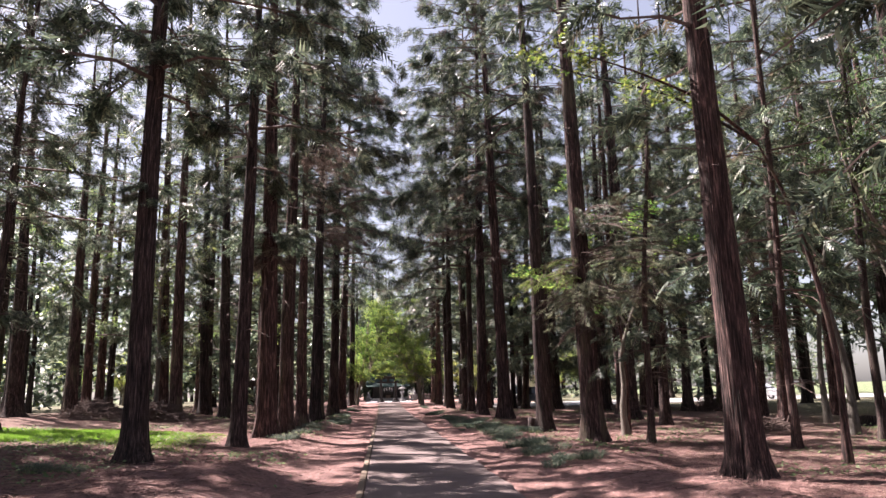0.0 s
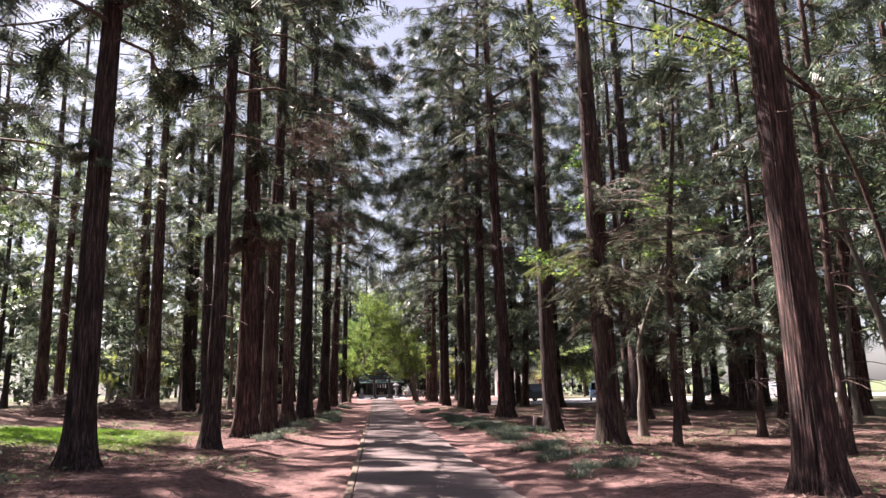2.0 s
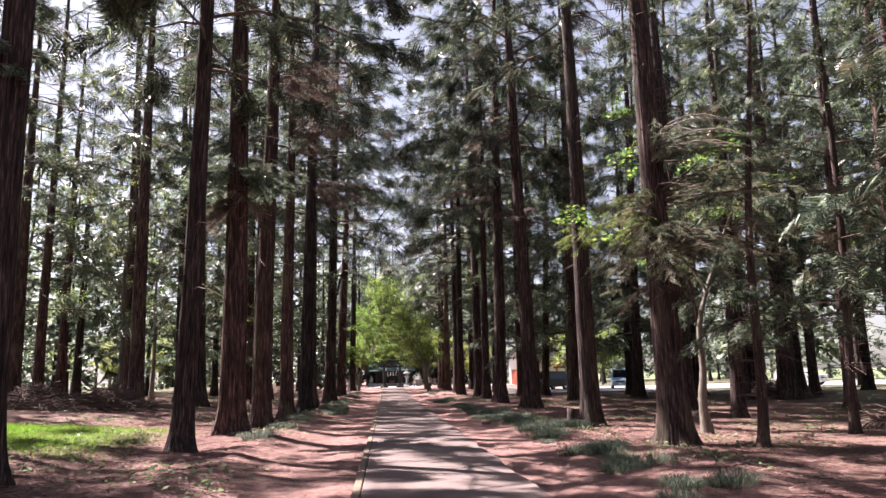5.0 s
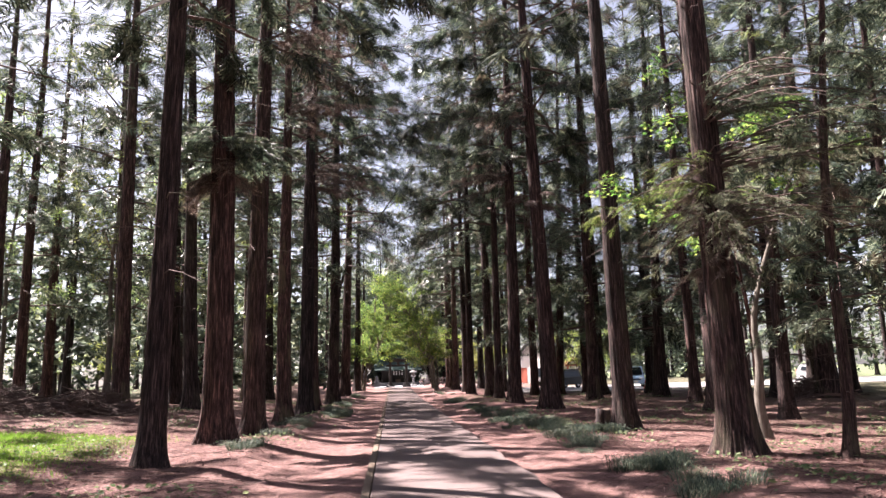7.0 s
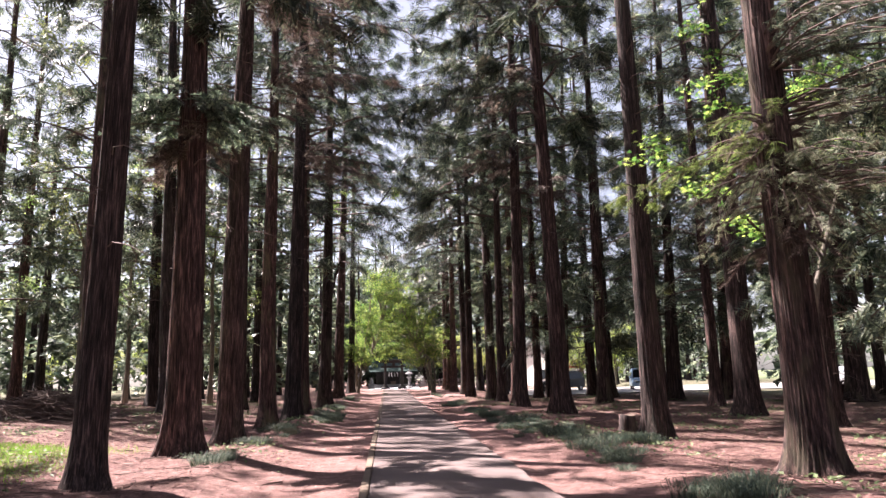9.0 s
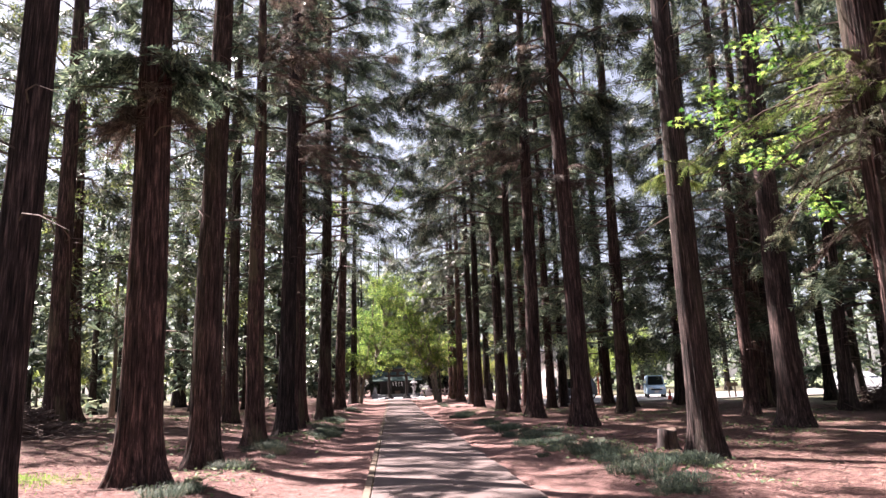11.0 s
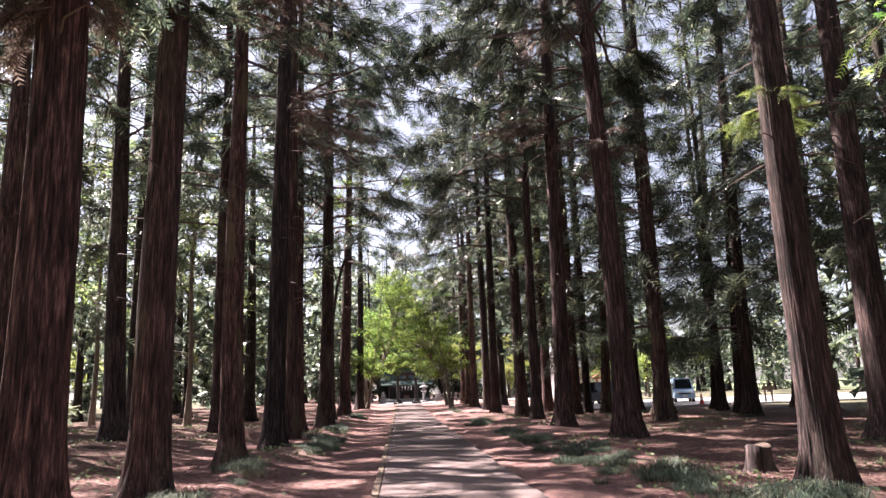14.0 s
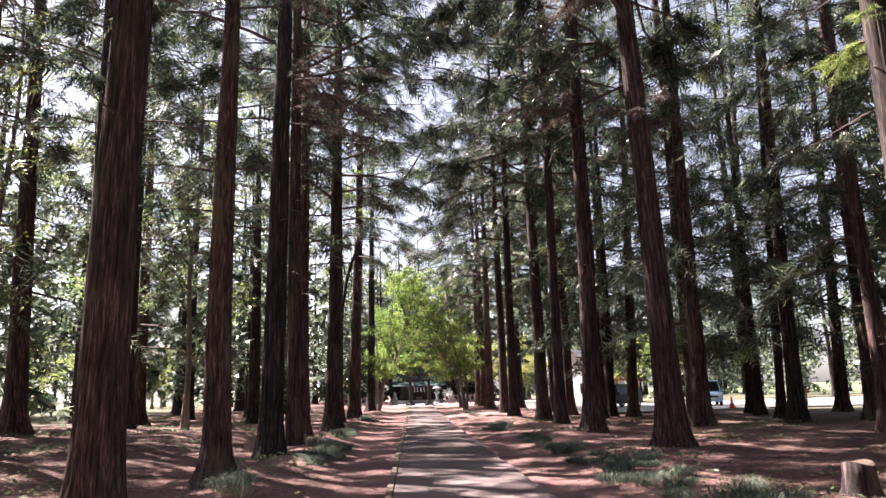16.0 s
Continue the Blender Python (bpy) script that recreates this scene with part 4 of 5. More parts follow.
# ---- forest floor things ----
def blades(rng, n, radius, length, width, lean):
    """Grass blades from a tuft's foot, bent outwards, in triangles."""
    a, r = rng.uniform(0, 6.28, n), radius * np.sqrt(rng.uniform(0, 1, n))
    b = np.stack([r * np.cos(a), r * np.sin(a), np.zeros(n)], -1)
    w = a + rng.normal(0, 0.8, n)
    L = length * rng.uniform(0.5, 1.1, n)
    out = np.stack([np.cos(w), np.sin(w), np.zeros(n)], -1) * (lean * rng.uniform(0.3, 1.2, n) * L)[:, None]
    side = np.stack([-np.sin(w), np.cos(w), np.zeros(n)], -1) * width
    mid = b + out * 0.45 + np.array([0, 0, 1]) * (L * 0.72)[:, None]
    tip = b + out * 1.25 + np.array([0, 0, 1]) * (L * 0.38)[:, None]
    V = np.stack([b - side, b + side, mid - side * 0.8, mid + side * 0.8, tip], 1).reshape(-1, 3)
    k = (np.arange(n) * 5)[:, None]
    F = np.stack([k + np.array([0, 1, 3]), k + np.array([0, 3, 2]), k + np.array([2, 3, 4])], 1).reshape(-1, 3)
    return V, F


CLUMPS = [mesh_of("clump", *blades(np.random.default_rng(200 + k), 190, 0.27, 0.34, 0.005, 1.2), MONDO) for k in range(4)]


def grass_clump(x, y, s):
    ob = new("grass_clump", CLUMPS[int(RNG.integers(0, 4))])
    ob.matrix_world = Matrix.LocRotScale((x, y, float(ground_z(x, y)) - 0.01), Euler((0, 0, RNG.uniform(0, 6.28))), (s * 1.15, s * 1.15, s))
    tagged(ob, "low tuft of dark green mondo grass on bare soil", "grass", "grass tufts beside the walkway", "stuff")


for x0, y0, n, wx, wy in ((3.85, 14.7, 6, 0.5, 0.5), (3.8, 17.0, 6, 0.4, 0.7), (3.95, 19.2, 7, 0.5, 0.7), (3.9, 23.2, 6, 0.4, 1.0), (4.2, 25.6, 12, 0.8, 1.6), (4.0, 28.3, 12, 0.6, 1.4), (3.9, 31.6, 14, 0.6, 1.6), (3.85, 35.5, 14, 0.5, 2.6),
                          (3.8, 41, 16, 0.5, 3.5), (3.8, 50, 14, 0.5, 5.0), (-2.4, 36.6, 12, 0.5, 1.3), (-2.2, 39.8, 12, 0.4, 1.6), (-2.6, 47, 14, 0.5, 4.0), (-2.6, 30.8, 4, 0.4, 0.8), (-3.1, 24.3, 5, 0.4, 0.5),
                          (-3.2, 32.3, 4, 0.3, 0.4), (-2.9, 27.2, 3, 0.3, 0.4), (5.6, 26.0, 5, 0.5, 0.8), (-6.8, 13.8, 7, 0.9, 1.0), (3.9, 62, 8, 0.6, 5), (-2.7, 60, 8, 0.5, 5)):
    for _ in range(int(n * 0.95) + 1):
        grass_clump(x0 + RNG.normal(0, wx * 0.6), y0 + RNG.normal(0, wy * 0.6), RNG.uniform(0.35, 0.9))


def scatter_ground(name, n, region, make, material, label, category):
    rng = np.random.default_rng(len(name) * 7 + n)
    x, y = rng.uniform(region[0], region[1], n), rng.uniform(region[2], region[3], n)
    keep = region[4](x, y, rng)
    V, F = make(rng, x[keep], y[keep])
    return tagged(new(name, mesh_of(name, V, F, material)), label, category, kind="stuff")


def sprigs(rng, x, y):
    a = rng.uniform(0, 6.28, len(x))
    P = np.stack([x, y, ground_z(x, y) + rng.uniform(0.004, 0.03, len(x))], -1)
    D = np.stack([np.cos(a), np.sin(a), rng.normal(0.05, 0.12, len(x))], -1)
    return strewn(rng, P, D, rng.uniform(0.07, 0.26, len(x)), spray_template(3, 0.05, 0.3, 0.08), 0.25)


def slivers(rng, x, y):
    """Single dry needles and twigs lying about."""
    n = len(x)
    a, L = rng.uniform(0, 6.28, n), rng.uniform(0.05, 0.22, n)
    d = np.stack([np.cos(a), np.sin(a), rng.normal(0.03, 0.12, n)], -1) * L[:, None]
    s = np.stack([-np.sin(a), np.cos(a), rng.normal(0, 0.3, n)], -1) * rng.uniform(0.004, 0.009, n)[:, None]
    b = np.stack([x, y, ground_z(x, y) + rng.uniform(0.006, 0.035, n)], -1)
    return np.stack([b - s, b + s, b + d], 1).reshape(-1, 3), np.arange(3 * n).reshape(-1, 3)


def off_path(x, y, rng):
    d = np.abs(x - 0.88)
    return (d > 1.3) & (rng.random(len(x)) < np.clip((d - 1.4) / 3.0, 0.05, 1))


scatter_ground("needle_litter", 16000, (-9, 12, 7, 38, off_path), sprigs, LITTER, "reddish fallen cedar sprigs strewn over the forest floor", "litter")
scatter_ground("dry_needles", 110000, (-8, 10, 7, 34, off_path), slivers, LITTER, "dry needles and twigs matted on the forest floor", "litter")
scatter_ground("fallen_needles", 9000, (-16, 20, 30, 62, off_path), sprigs, LITTER, "brown fallen sprigs over the floor farther in", "litter")


def twig_sticks(rng, x, y):
    """Fallen twigs and small branches, bent and lying on the floor."""
    out = []
    for px, py in zip(x, y):
        a, ln, r = rng.uniform(0, 6.28), rng.uniform(0.15, 0.9), rng.uniform(0.003, 0.009)
        t = np.linspace(0, 1, 4)
        q = np.stack([px + np.cos(a + 0.5 * t) * ln * t, py + np.sin(a + 0.5 * t) * ln * t, np.zeros(4)], -1)
        q[:, 2] = ground_z(q[:, 0], q[:, 1]) + 0.01 + rng.uniform(0, 0.04) * t
        V, F = tube(q, r * (1.3 - t), 3)
        out.append((V, np.concatenate([F[:, [0, 1, 2]], F[:, [0, 2, 3]]])))
    return joined(out)


scatter_ground("fallen_twigs", 2600, (-9, 13, 8, 40, off_path), twig_sticks, TWIG, "dead brown twigs lying over the needles", "twigs")


def lawn_blades(rng, x, y):
    n = len(x)
    a = rng.uniform(0, 6.28, n)
    L = rng.uniform(0.03, 0.11, n)
    b = np.stack([x, y, ground_z(x, y) - 0.005], -1)
    s = np.stack([np.cos(a), np.sin(a), np.zeros(n)], -1) * 0.008
    t = b + np.stack([np.cos(a + 1) * L * 0.5, np.sin(a + 1) * L * 0.5, L], -1)
    return np.stack([b - s, b + s, t], 1).reshape(-1, 3), np.arange(3 * n).reshape(-1, 3)


def lawn_patch(x, y, rng):
    return np.maximum(np.abs(x + 9.8), np.abs(y - 23.2) * 1.3) + rng.normal(0, 0.6, len(x)) < 3.8


scatter_ground("lawn_grass", 60000, (-14.5, -5, 18, 29, lawn_patch), lawn_blades, LAWN, "short bright green grass in a sunlit glade", "grass")


def weed_patch(x, y, rng):
    return (np.abs(x - 0.9) > 2.6) & ((x > 3.4) & (x < 6.2) & (y > 23.5) & (y < 32) & (rng.random(len(x)) < 0.6) | (x < -5.2) & (y < 20.5) & (rng.random(len(x)) < 0.75) | (np.sin(x * 1.1 + 2) * np.sin(y * 0.7 + x * 0.3) + rng.normal(0, 0.2, len(x)) > 0.35))


def weeds(rng, x, y):
    a = rng.uniform(0, 6.28, len(x))
    P = np.stack([x, y, ground_z(x, y) + rng.uniform(0.01, 0.09, len(x))], -1)
    return strewn(rng, P, np.stack([np.cos(a), np.sin(a), rng.uniform(-0.1, 0.7, len(x))], -1), rng.uniform(0.05, 0.13, len(x)), LEAF1, 0.5)


scatter_ground("ground_weeds", 42000, (-13, 17, 12, 56, weed_patch), weeds, WEED, "low green weeds growing through the needles", "weeds")


def brush_pile(x, y, w, h, n, label, seed):
    """A heap of dead sticks."""
    rng = np.random.default_rng(seed)
    pieces = []
    for _ in range(n):
        a, ln = rng.uniform(0, 6.28), rng.uniform(0.5, 1.6)
        c = np.array([rng.normal(0, w * 0.3), rng.normal(0, w * 0.22), 0])
        top = h * math.exp(-(c[0] ** 2 + c[1] ** 2) / (w * w * 0.16))
        c[2] = rng.uniform(0.02, max(0.05, top))
        d = np.array([math.cos(a), math.sin(a), rng.normal(0, 0.22)]) * ln / 2
        t = np.linspace(-1, 1, 4)[:, None]
        p = c + d * t + rng.normal(0, 0.05, (4, 3))
        p[:, 2] = np.maximum(p[:, 2], 0.0)
        V, F = tube(p, np.full(4, rng.uniform(0.006, 0.02)), 4)
        pieces.append((V, F))
    ob = new("brush_pile", mesh_of("brush_pile", *joined(pieces), TWIG, True))
    ob.location = (x, y, float(ground_z(x, y)))
    tagged(ob, label, "brush pile", kind="stuff")


brush_pile(-10.6, 34.2, 2.8, 0.95, 900, "heap of dead brown branches beside a cedar", 1)
brush_pile(-13.4, 34.6, 3.0, 0.95, 700, "heap of cut brushwood in the wood", 2)
brush_pile(19.3, 40.0, 2.6, 0.9, 600, "heap of dead branches beside a stout trunk", 3)
brush_pile(13.2, 23.5, 1.8, 0.4, 160, "low heap of fallen twigs", 4)


def tree_stump(x, y, r, h, seed, label):
    rng = np.random.default_rng(seed)
    st = new("tree_stump")
    st.location = (x, y, float(ground_z(x, y)) - 0.04)
    segs, zs = 40, [0, 0.05, 0.12, 0.22, h * 0.7, h, h + 0.004]
    ph = rng.uniform(0, 6.28)
    V = []
    for k, z in enumerate(zs):
        for q in range(segs):
            a = 2 * math.pi * q / segs
            rr = r * (1 + 0.5 * math.exp(-z / 0.13) * (1 + 0.5 * math.cos(5 * a + ph))) * (1 + 0.05 * abs(math.sin(9 * a + z * 3))) * (0.96 if k == 6 else 1)
            V.append((rr * math.cos(a), rr * math.sin(a), z + (0.03 * math.sin(2 * a + ph) if k > 4 else 0)))
    F = [(k * segs + q, k * segs + (q + 1) % segs, (k + 1) * segs + (q + 1) % segs, (k + 1) * segs + q) for k in range(len(zs) - 1) for q in range(segs)]
    child("bark", mesh_of("bark", V, F, BARK, True), st)
    bm = bmesh.new()
    vs = [bm.verts.new((V[6 * segs + q][0], V[6 * segs + q][1], V[6 * segs + q][2])) for q in range(segs)]
    bm.faces.new(vs)
    part("cut_face", bm, CUT_WOOD, st, "pale sawn top with rings")
    tagged(st, label, "stump")


tree_stump(6.28, 29.4, 0.2, 0.5, 3, "sawn cedar stump with peeling reddish bark")
tree_stump(17.6, 24.6, 0.3, 0.4, 4, "weathered stump in a patch of sun")

# ---- car park ----
bm = box(9.5, 60, 63, 84, -0.2, 0.0, 0.0)
for v in bm.verts:
    v.co.z += 0.03 if v.co.z > -0.1 else 0
road = part("road", bm, ASPHALT, None)
tagged(road, "pale gravel car park in full sun", "car park", kind="structure")


def prism(profile, half, bm=None):
    """A side profile in x and z, as wide as two halves along y, narrower above its middle."""
    bm = bm or bmesh.new()
    zs = [z for _, z in profile]
    lo, hi = min(zs), max(zs)
    row = []
    for sgn in (-1, 1):
        row.append([bm.verts.new((x, sgn * half * (1 - 0.16 * max(0, (z - lo) / (hi - lo) - 0.5) * 2), z)) for x, z in profile])
    n = len(profile)
    for k in range(n):
        bm.faces.new((row[0][k], row[0][(k + 1) % n], row[1][(k + 1) % n], row[1][k]))
    bm.faces.new(row[0][::-1]), bm.faces.new(row[1])
    bmesh.ops.recalc_face_normals(bm, faces=bm.faces)
    bmesh.ops.bevel(bm, geom=list(bm.edges), offset=0.05, segments=2, affect="EDGES")
    return bm


def car(name, x, y, yaw, L, W, H, hood, paint, label, boxy):
    c = new(name)
    c.matrix_world = pose(x, y, 0.035, 0, 0, yaw)
    f, b = L / 2, -L / 2
    roof0 = f - hood - (0.25 if boxy else 0.75)
    body = part("body", prism([(b, 0.3), (f, 0.3), (f + 0.03, 0.62), (f - 0.12, 0.86), (f - hood, 0.98), (roof0, H), (b + 0.35, H), (b + 0.04, 1.0)], W / 2), paint, c)
    g = prism([(roof0 - 0.02, H - 0.1), (f - hood - 0.12, 1.02), (b + 0.45, 1.02), (b + 0.5, H - 0.1)], W / 2 + 0.008)
    part("side_window", g, GLASS, c, "dark tinted side glass")
    bm = bmesh.new()
    w = W / 2 - 0.12
    a = [(f - hood + 0.012, -w, 1.0), (f - hood + 0.012, w, 1.0), (roof0 + 0.03, w * 0.86, H - 0.08), (roof0 + 0.03, -w * 0.86, H - 0.08)]
    vs = [bm.verts.new(p) for p in a]
    face = bm.faces.new(vs)
    bmesh.ops.solidify(bm, geom=[face], thickness=-0.02)
    part("windscreen", bm, GLASS, c, "dark windscreen")
    for sy in (-1, 1):
        part("headlight", box(f - 0.06, f + 0.035, sy * (W / 2 - 0.3) - 0.15, sy * (W / 2 - 0.3) + 0.15, 0.68, 0.82, 0.02), LAMP_GLASS, c, "clear headlight")
        part("tail_light", box(b - 0.02, b + 0.05, sy * (W / 2 - 0.18) - 0.07, sy * (W / 2 - 0.18) + 0.07, 0.75, 1.1, 0.02), CONE_RED, c, "red tail light")
        part("mirror", box(f - hood - 0.25, f - hood - 0.13, sy * (W / 2 + 0.09) - 0.08, sy * (W / 2 + 0.09) + 0.08, 1.0, 1.15, 0.03), paint, c)
        for wx in (f - 0.62, b + 0.6):
            wheel = new("wheel")
            wheel.parent = c
            wheel.matrix_local = pose(wx, sy * (W / 2 - 0.1), 0.3, 90, 0, 0)
            part("tyre", lathe([(0.2, -0.09), (0.29, -0.09), (0.3, -0.06), (0.3, 0.06), (0.29, 0.09), (0.2, 0.09)], 24), RUBBER, wheel)
            part("rim", lathe([(0.05, -0.1), (0.19, -0.085), (0.2, 0), (0.19, 0.085), (0.05, 0.1)], 16), STEEL, wheel, "silver wheel rim")
    part("bumper", box(f - 0.1, f + 0.06, -W / 2 + 0.06, W / 2 - 0.06, 0.28, 0.5, 0.04), paint, c)
    part("grille", box(f - 0.02, f + 0.045, -0.42, 0.42, 0.6, 0.7, 0.01), RUBBER, c)
    part("number_plate", box(f + 0.05, f + 0.07, -0.17, 0.17, 0.4, 0.55, 0.004), PAPER, c, "white number plate")
    return tagged(c, label, "car")


car("car", 15.6, 73.0, 215, 4.2, 1.75, 1.75, 1.0, BLACK_PAINT, "black boxy estate car parked on gravel", True)
car("van", 22.0, 71.2, -106, 3.4, 1.5, 1.8, 0.6, BLUE_PAINT, "small pale blue van parked facing the wood", True)
car("car", 37.0, 66.5, -60, 4.1, 1.7, 1.5, 1.0, SILVER_PAINT, "silver car parked at the car park's edge", False)

cone = new("traffic_cone")
cone.location = (20.2, 63.6, 0.03)
part("base", box(-0.19, 0.19, -0.19, 0.19, 0, 0.04, 0.01), CONE_RED, cone)
part("body", lathe([(0.15, 0.04), (0.1, 0.3), (0.035, 0.7), (0.02, 0.71)], 18), CONE_RED, cone)
part("band", lathe([(0.112, 0.28), (0.085, 0.42), (0.08, 0.42)], 18), PAPER, cone, "white reflective band")
tagged(cone, "red plastic traffic cone standing on gravel", "traffic cone")


sign = new("wooden_sign")
sign.location = (25.4, 64.6, 0.02)
for sx in (-0.24, 0.24):
    part("post", box(sx - 0.05, sx + 0.05, -0.05, 0.05, 0, 1.15, 0.01), CUT_WOOD, sign)
part("board", box(-0.45, 0.45, -0.075, -0.053, 0.78, 1.05, 0.008), CUT_WOOD, sign)
part("cap", box(-0.55, 0.55, -0.11, 0.09, 1.15, 1.22, 0.012), DARK_WOOD, sign)
tagged(sign, "weathered wooden sign on two posts beside the gravel", "sign")


def gabled_house(x, y, w, d, h, rise, label):
    ho = new("building")
    ho.matrix_world = pose(x, y, 0.02, 0, 0, -58)
    part("wall", box(-w / 2, w / 2, -d / 2, d / 2, 0, h, 0.02), WHITE_WALL, ho)
    for s in (-1, 1):
        bm = bmesh.new()
        pts = [(0, -d / 2 - 0.5, h + rise), (0, d / 2 + 0.5, h + rise), (s * (w / 2 + 0.6), d / 2 + 0.5, h - 0.25), (s * (w / 2 + 0.6), -d / 2 - 0.5, h - 0.25)]
        f = bm.faces.new([bm.verts.new(p) for p in pts])
        bmesh.ops.solidify(bm, geom=[f], thickness=0.14)
        part("roof", bm, ROOF_TILE, ho)
    for sy in (-1, 1):
        bm = bmesh.new()
        f = bm.faces.new([bm.verts.new(p) for p in ((-w / 2, sy * d / 2 * 0.99, h - 0.02), (w / 2, sy * d / 2 * 0.99, h - 0.02), (0, sy * d / 2 * 0.99, h + rise - 0.12))])
        bmesh.ops.solidify(bm, geom=[f], thickness=0.1)
        part("gable", bm, WHITE_WALL, ho)
    part("door", box(-w * 0.42, -w * 0.42 + 1.1, -d / 2 - 0.05, -d / 2 - 0.003, 0.02, 2.2, 0.01), RED_PAINT, ho, "red painted door")
    part("window", box(0.6, 2.4, -d / 2 - 0.05, -d / 2 - 0.003, 1.0, 2.1, 0.01), GLASS, ho)
    return tagged(ho, label, "building")


gabled_house(19.3, 95, 5.5, 4.5, 3.6, 2.0, "white-walled hall with a grey gabled roof and red door")
porch = new("porch")
porch.location = (21.9, 90.5, 0.02)
for sx in (-1.1, 1.1):
    part("post", box(sx - 0.08, sx + 0.08, -0.08, 0.08, 0, 2.2, 0.01), RED_PAINT, porch)
part("beam", box(-1.4, 1.4, -0.09, 0.09, 2.2, 2.38, 0.01), RED_PAINT, porch)
for s in (-1, 1):
    bm = bmesh.new()
    f = bm.faces.new([bm.verts.new(p) for p in ((0, -0.7, 3.15), (0, 0.7, 3.15), (s * 1.7, 0.7, 2.38), (s * 1.7, -0.7, 2.38))])
    bmesh.ops.solidify(bm, geom=[f], thickness=0.09)
    part("roof", bm, RED_PAINT, porch)
part("king_post", box(-0.06, 0.06, -0.06, 0.06, 2.38, 3.05, 0.01), RED_PAINT, porch)
tagged(porch, "small red timber porch before the white hall", "porch")

# ---- shrine ----
CZ = 0.34
court = part("pavement", box(-14, 16, 92.6, 112, CZ - 0.3, CZ + 0.03, 0.0), GRAVEL, None)
tagged(court, "pale paved court before the shrine", "paving", kind="structure")

torii = new("torii_gate")
torii.location = (0.82, 94.2, CZ + 0.03)
for sx in (-0.98, 0.98):
    part("pillar", lathe([(0.18, 0.2), (0.165, 1.5), (0.15, 3.0)], 20, at=(sx, 0, 0)), DARK_WOOD, torii)
    part("plinth", lathe([(0.5, 0.0), (0.5, 0.14), (0.36, 0.2), (0.28, 0.42), (0.2, 0.44)], 20, at=(sx, 0, 0)), DARK_WOOD, torii, "black stone pillar base")
part("tie_beam", box(-1.45, 1.45, -0.07, 0.07, 2.45, 2.65, 0.01), DARK_WOOD, torii)
for nm, z0, z1, hw, up, m in (("lintel", 2.98, 3.2, 1.75, 0.1, DARK_WOOD), ("cap_rail", 3.2, 3.34, 1.9, 0.12, DARK_WOOD)):
    bm = bmesh.new()
    prev = None
    for k in range(13):
        x = -hw + 2 * hw * k / 12
        dz = up * abs(x / hw) ** 2.5
        ring = [bm.verts.new((x, sy * 0.13, z + dz)) for sy, z in ((-1, z0), (1, z0), (1, z1), (-1, z1))]
        if prev:
            for q in range(4):
                bm.faces.new((prev[q], prev[(q + 1) % 4], ring[(q + 1) % 4], ring[q]))
        else:
            bm.faces.new(ring)
        prev = ring
    bm.faces.new(prev[::-1])
    part(nm, bm, m, torii)
part("tablet", box(-0.16, 0.16, -0.1, -0.05, 2.62, 3.02, 0.01), DARK_WOOD, torii)
tagged(torii, "dark wooden torii gate at the end of the walkway", "torii gate")


def stone_lantern(x, y, s):
    la = new("stone_lantern")
    la.location = (x, y, CZ + 0.03)
    la.scale = (s, s, s)
    part("base", lathe([(0.55, 0), (0.55, 0.16), (0.42, 0.2), (0.36, 0.3)], 6), STONE, la)
    part("post", lathe([(0.17, 0.3), (0.15, 0.75), (0.17, 1.2)], 16), STONE, la)
    part("platform", lathe([(0.18, 1.2), (0.36, 1.32), (0.36, 1.42), (0.3, 1.44)], 6), STONE, la)
    part("light_box", lathe([(0.22, 1.44), (0.22, 1.76)], 6), STONE, la)
    part("roof", lathe([(0.5, 1.76), (0.52, 1.82), (0.25, 2.02), (0.12, 2.08)], 6), STONE, la)
    part("finial", lathe([(0.06, 2.08), (0.12, 2.18), (0.09, 2.3), (0.01, 2.4)], 12), STONE, la)
    tagged(la, "grey stone lantern standing in the shrine court", "stone lantern", "stone lanterns in the court")


stone_lantern(2.75, 97.5, 0.95)
stone_lantern(-3.4, 100.0, 0.85)
for x, y in ((-1.9, 99.0), (4.6, 100.5)):
    st = new("stone_statue", None)
    st.location = (x, y, CZ + 0.03)
    part("plinth", box(-0.4, 0.4, -0.3, 0.3, 0, 0.6, 0.03), STONE, st)
    part("figure", lathe([(0.24, 0.6), (0.27, 0.75), (0.18, 1.0), (0.14, 1.08), (0.17, 1.2), (0.1, 1.34), (0.03, 1.38)], 14), STONE, st)
    tagged(st, "weathered stone guardian figure on a plinth", "statue")

hall = new("shrine_hall")
hall.location = (0.9, 109, CZ + 0.03)
hall.scale = (0.58, 0.8, 0.62)
part("podium", box(-5, 5, -3.2, 4, 0, 0.7, 0.03), STONE, hall)
for k in range(3):
    part("step", box(-1.5, 1.5, -3.2 - 0.35 * (3 - k), -3.2 - 0.35 * (2 - k) - 0.004, 0, 0.17 * (k + 1), 0.01), STONE, hall)
part("wall", box(-4, 4, -1.2, 3.4, 0.7, 3.6, 0.02), DARK_WOOD, hall)
for sx in (-3.8, -1.4, 1.4, 3.8):
    part("column", lathe([(0.13, 0.7), (0.12, 3.5)], 14, at=(sx, -2.5, 0)), DARK_WOOD, hall)
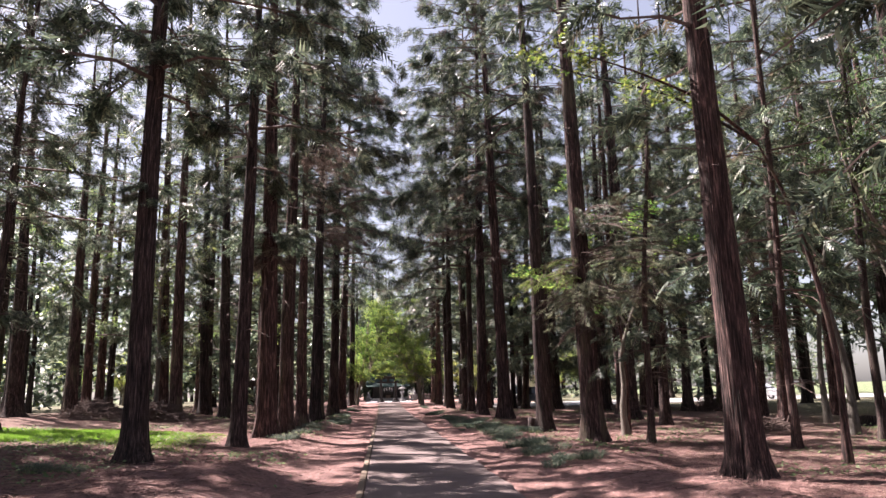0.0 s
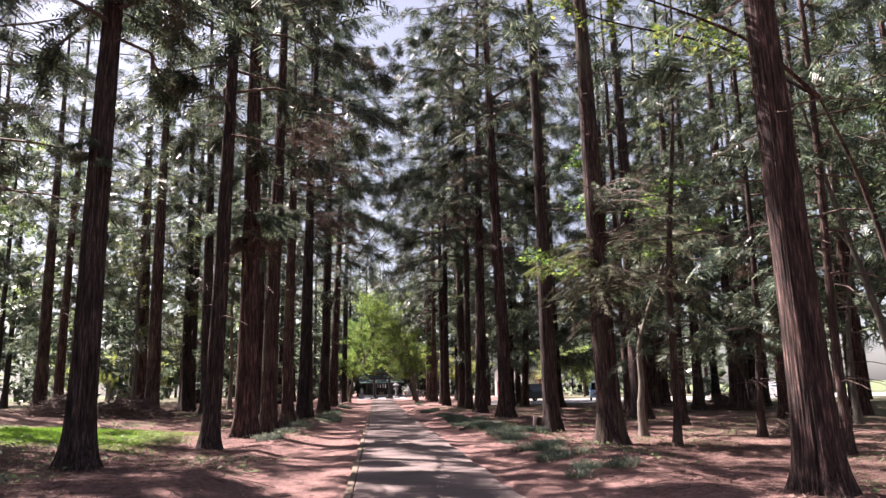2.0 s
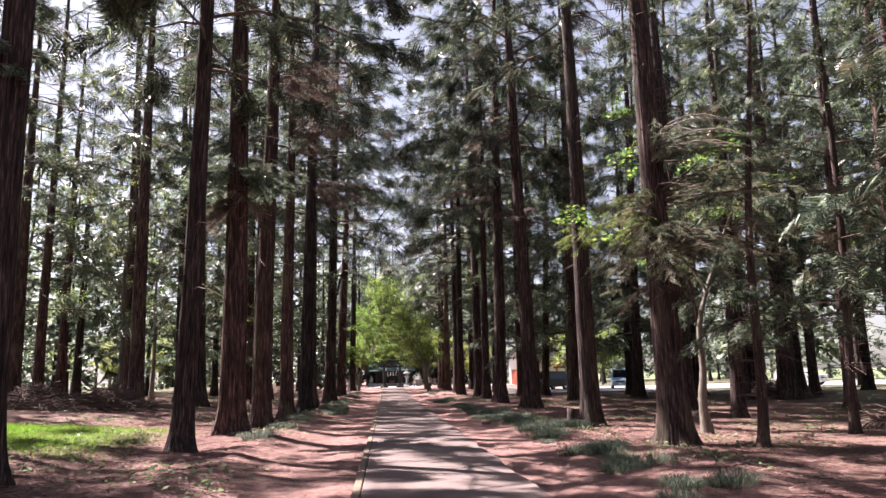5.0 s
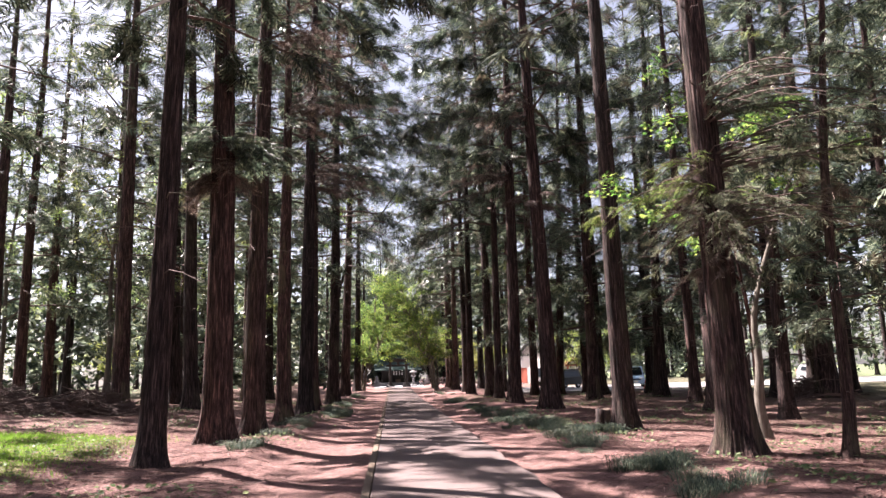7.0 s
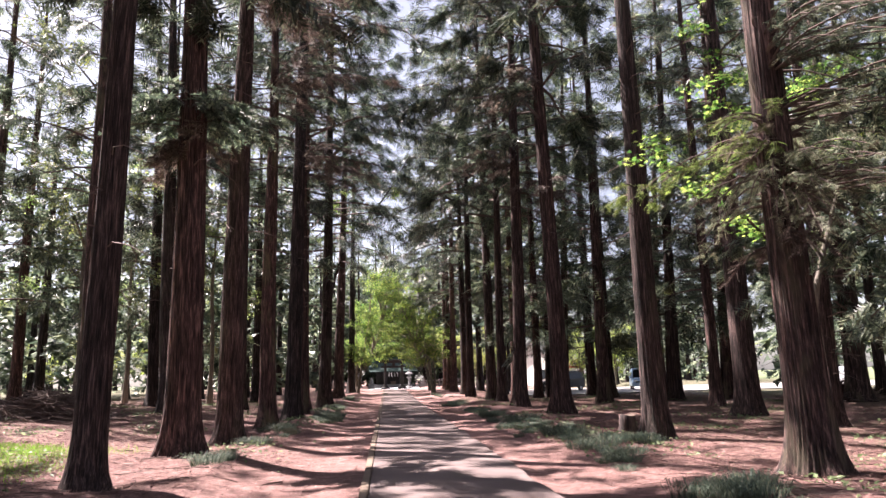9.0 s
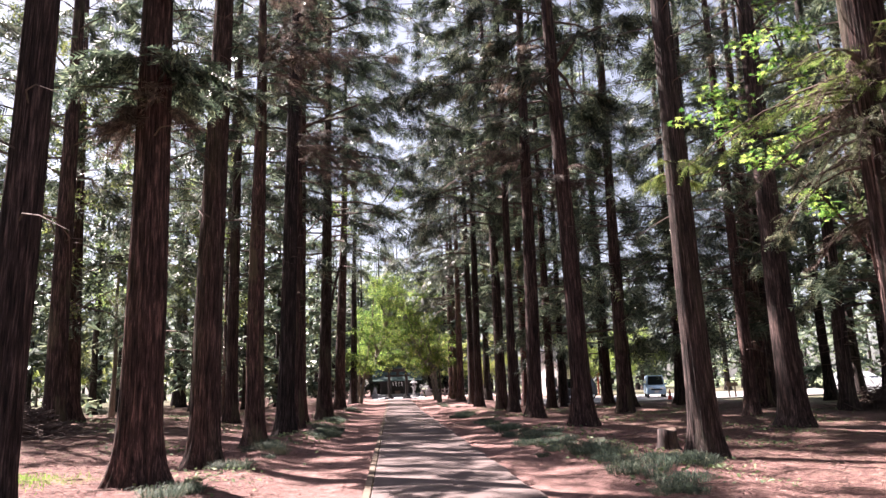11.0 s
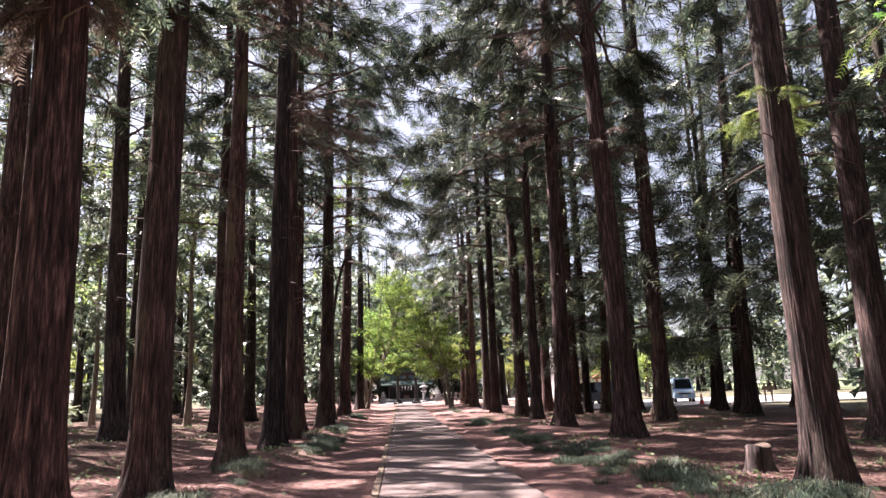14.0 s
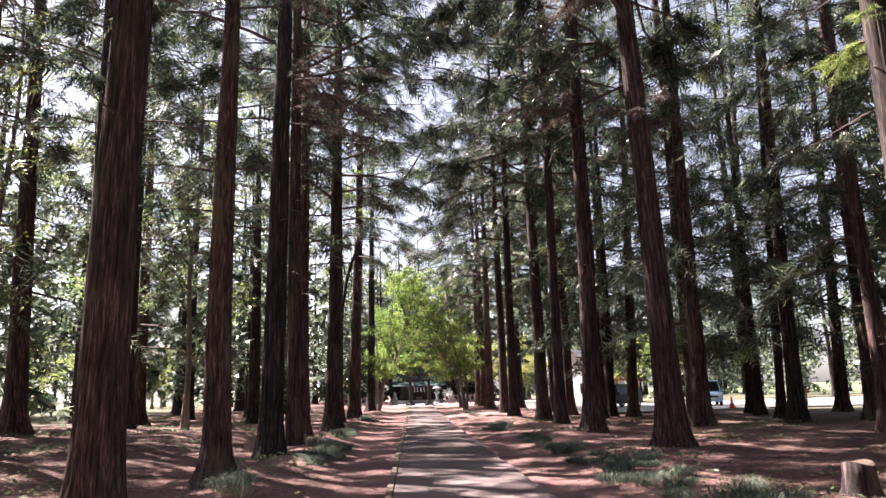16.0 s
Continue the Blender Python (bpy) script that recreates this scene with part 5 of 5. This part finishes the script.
part("front_beam", box(-4.2, 4.2, -2.62, -2.38, 3.2, 3.5, 0.01), DARK_WOOD, hall)
for sx in (-1.0, -0.35, 0.35, 1.0):
    bm = bmesh.new()
    for q in range(4):
        box(sx - 0.09 + 0.05 * (q % 2), sx + 0.04 + 0.05 * (q % 2), -2.45, -2.44, 2.98 - 0.22 * q, 3.2 - 0.22 * q, 0.0, bm)
    part("paper_streamer", bm, PAPER, hall, "white zigzag paper streamer")
for s in (-1, 1):
    bm = bmesh.new()
    pr = None
    for k in range(9):
        u = k / 8
        yy, zz = s * (0.2 + 4.6 * u), 6.4 - 2.9 * (1 - (1 - u) ** 1.7)
        ring = [bm.verts.new((x, yy + 0.6, zz - dz)) for x, dz in ((-5.6, 0), (5.6, 0), (5.6, 0.16), (-5.6, 0.16))]
        if pr:
            for q in range(4):
                bm.faces.new((pr[q], pr[(q + 1) % 4], ring[(q + 1) % 4], ring[q]))
        else:
            bm.faces.new(ring)
        pr = ring
    bm.faces.new(pr[::-1])
    part("roof", bm, COPPER, hall, "green copper roof slope")
part("ridge", box(-5.4, 5.4, 0.35, 0.85, 6.3, 6.75, 0.05), COPPER, hall)
part("offering_box", box(-0.6, 0.6, -2.3, -1.7, 0.7, 1.35, 0.02), CUT_WOOD, hall, "wooden offering box")
tagged(hall, "dark timber shrine hall with green copper roof", "shrine")


def stone_fence(x0, x1, y, label):
    fe = new("stone_fence")
    fe.location = (0, y, CZ + 0.03)
    x = x0
    while x <= x1:
        part("post", box(x - 0.07, x + 0.07, -0.07, 0.07, 0, 1.05, 0.015), STONE, fe)
        x += 0.45
    part("rail", box(x0, x1, -0.045, 0.045, 0.78, 0.9, 0.01), STONE, fe)
    part("lower_rail", box(x0, x1, -0.045, 0.045, 0.3, 0.42, 0.01), STONE, fe)
    tagged(fe, label, "fence", "stone fences of the court")


stone_fence(-8.2, -2.9, 96.0, "grey stone fence of square posts and rails")
stone_fence(3.6, 8.9, 96.0, "grey stone fence of square posts and rails")
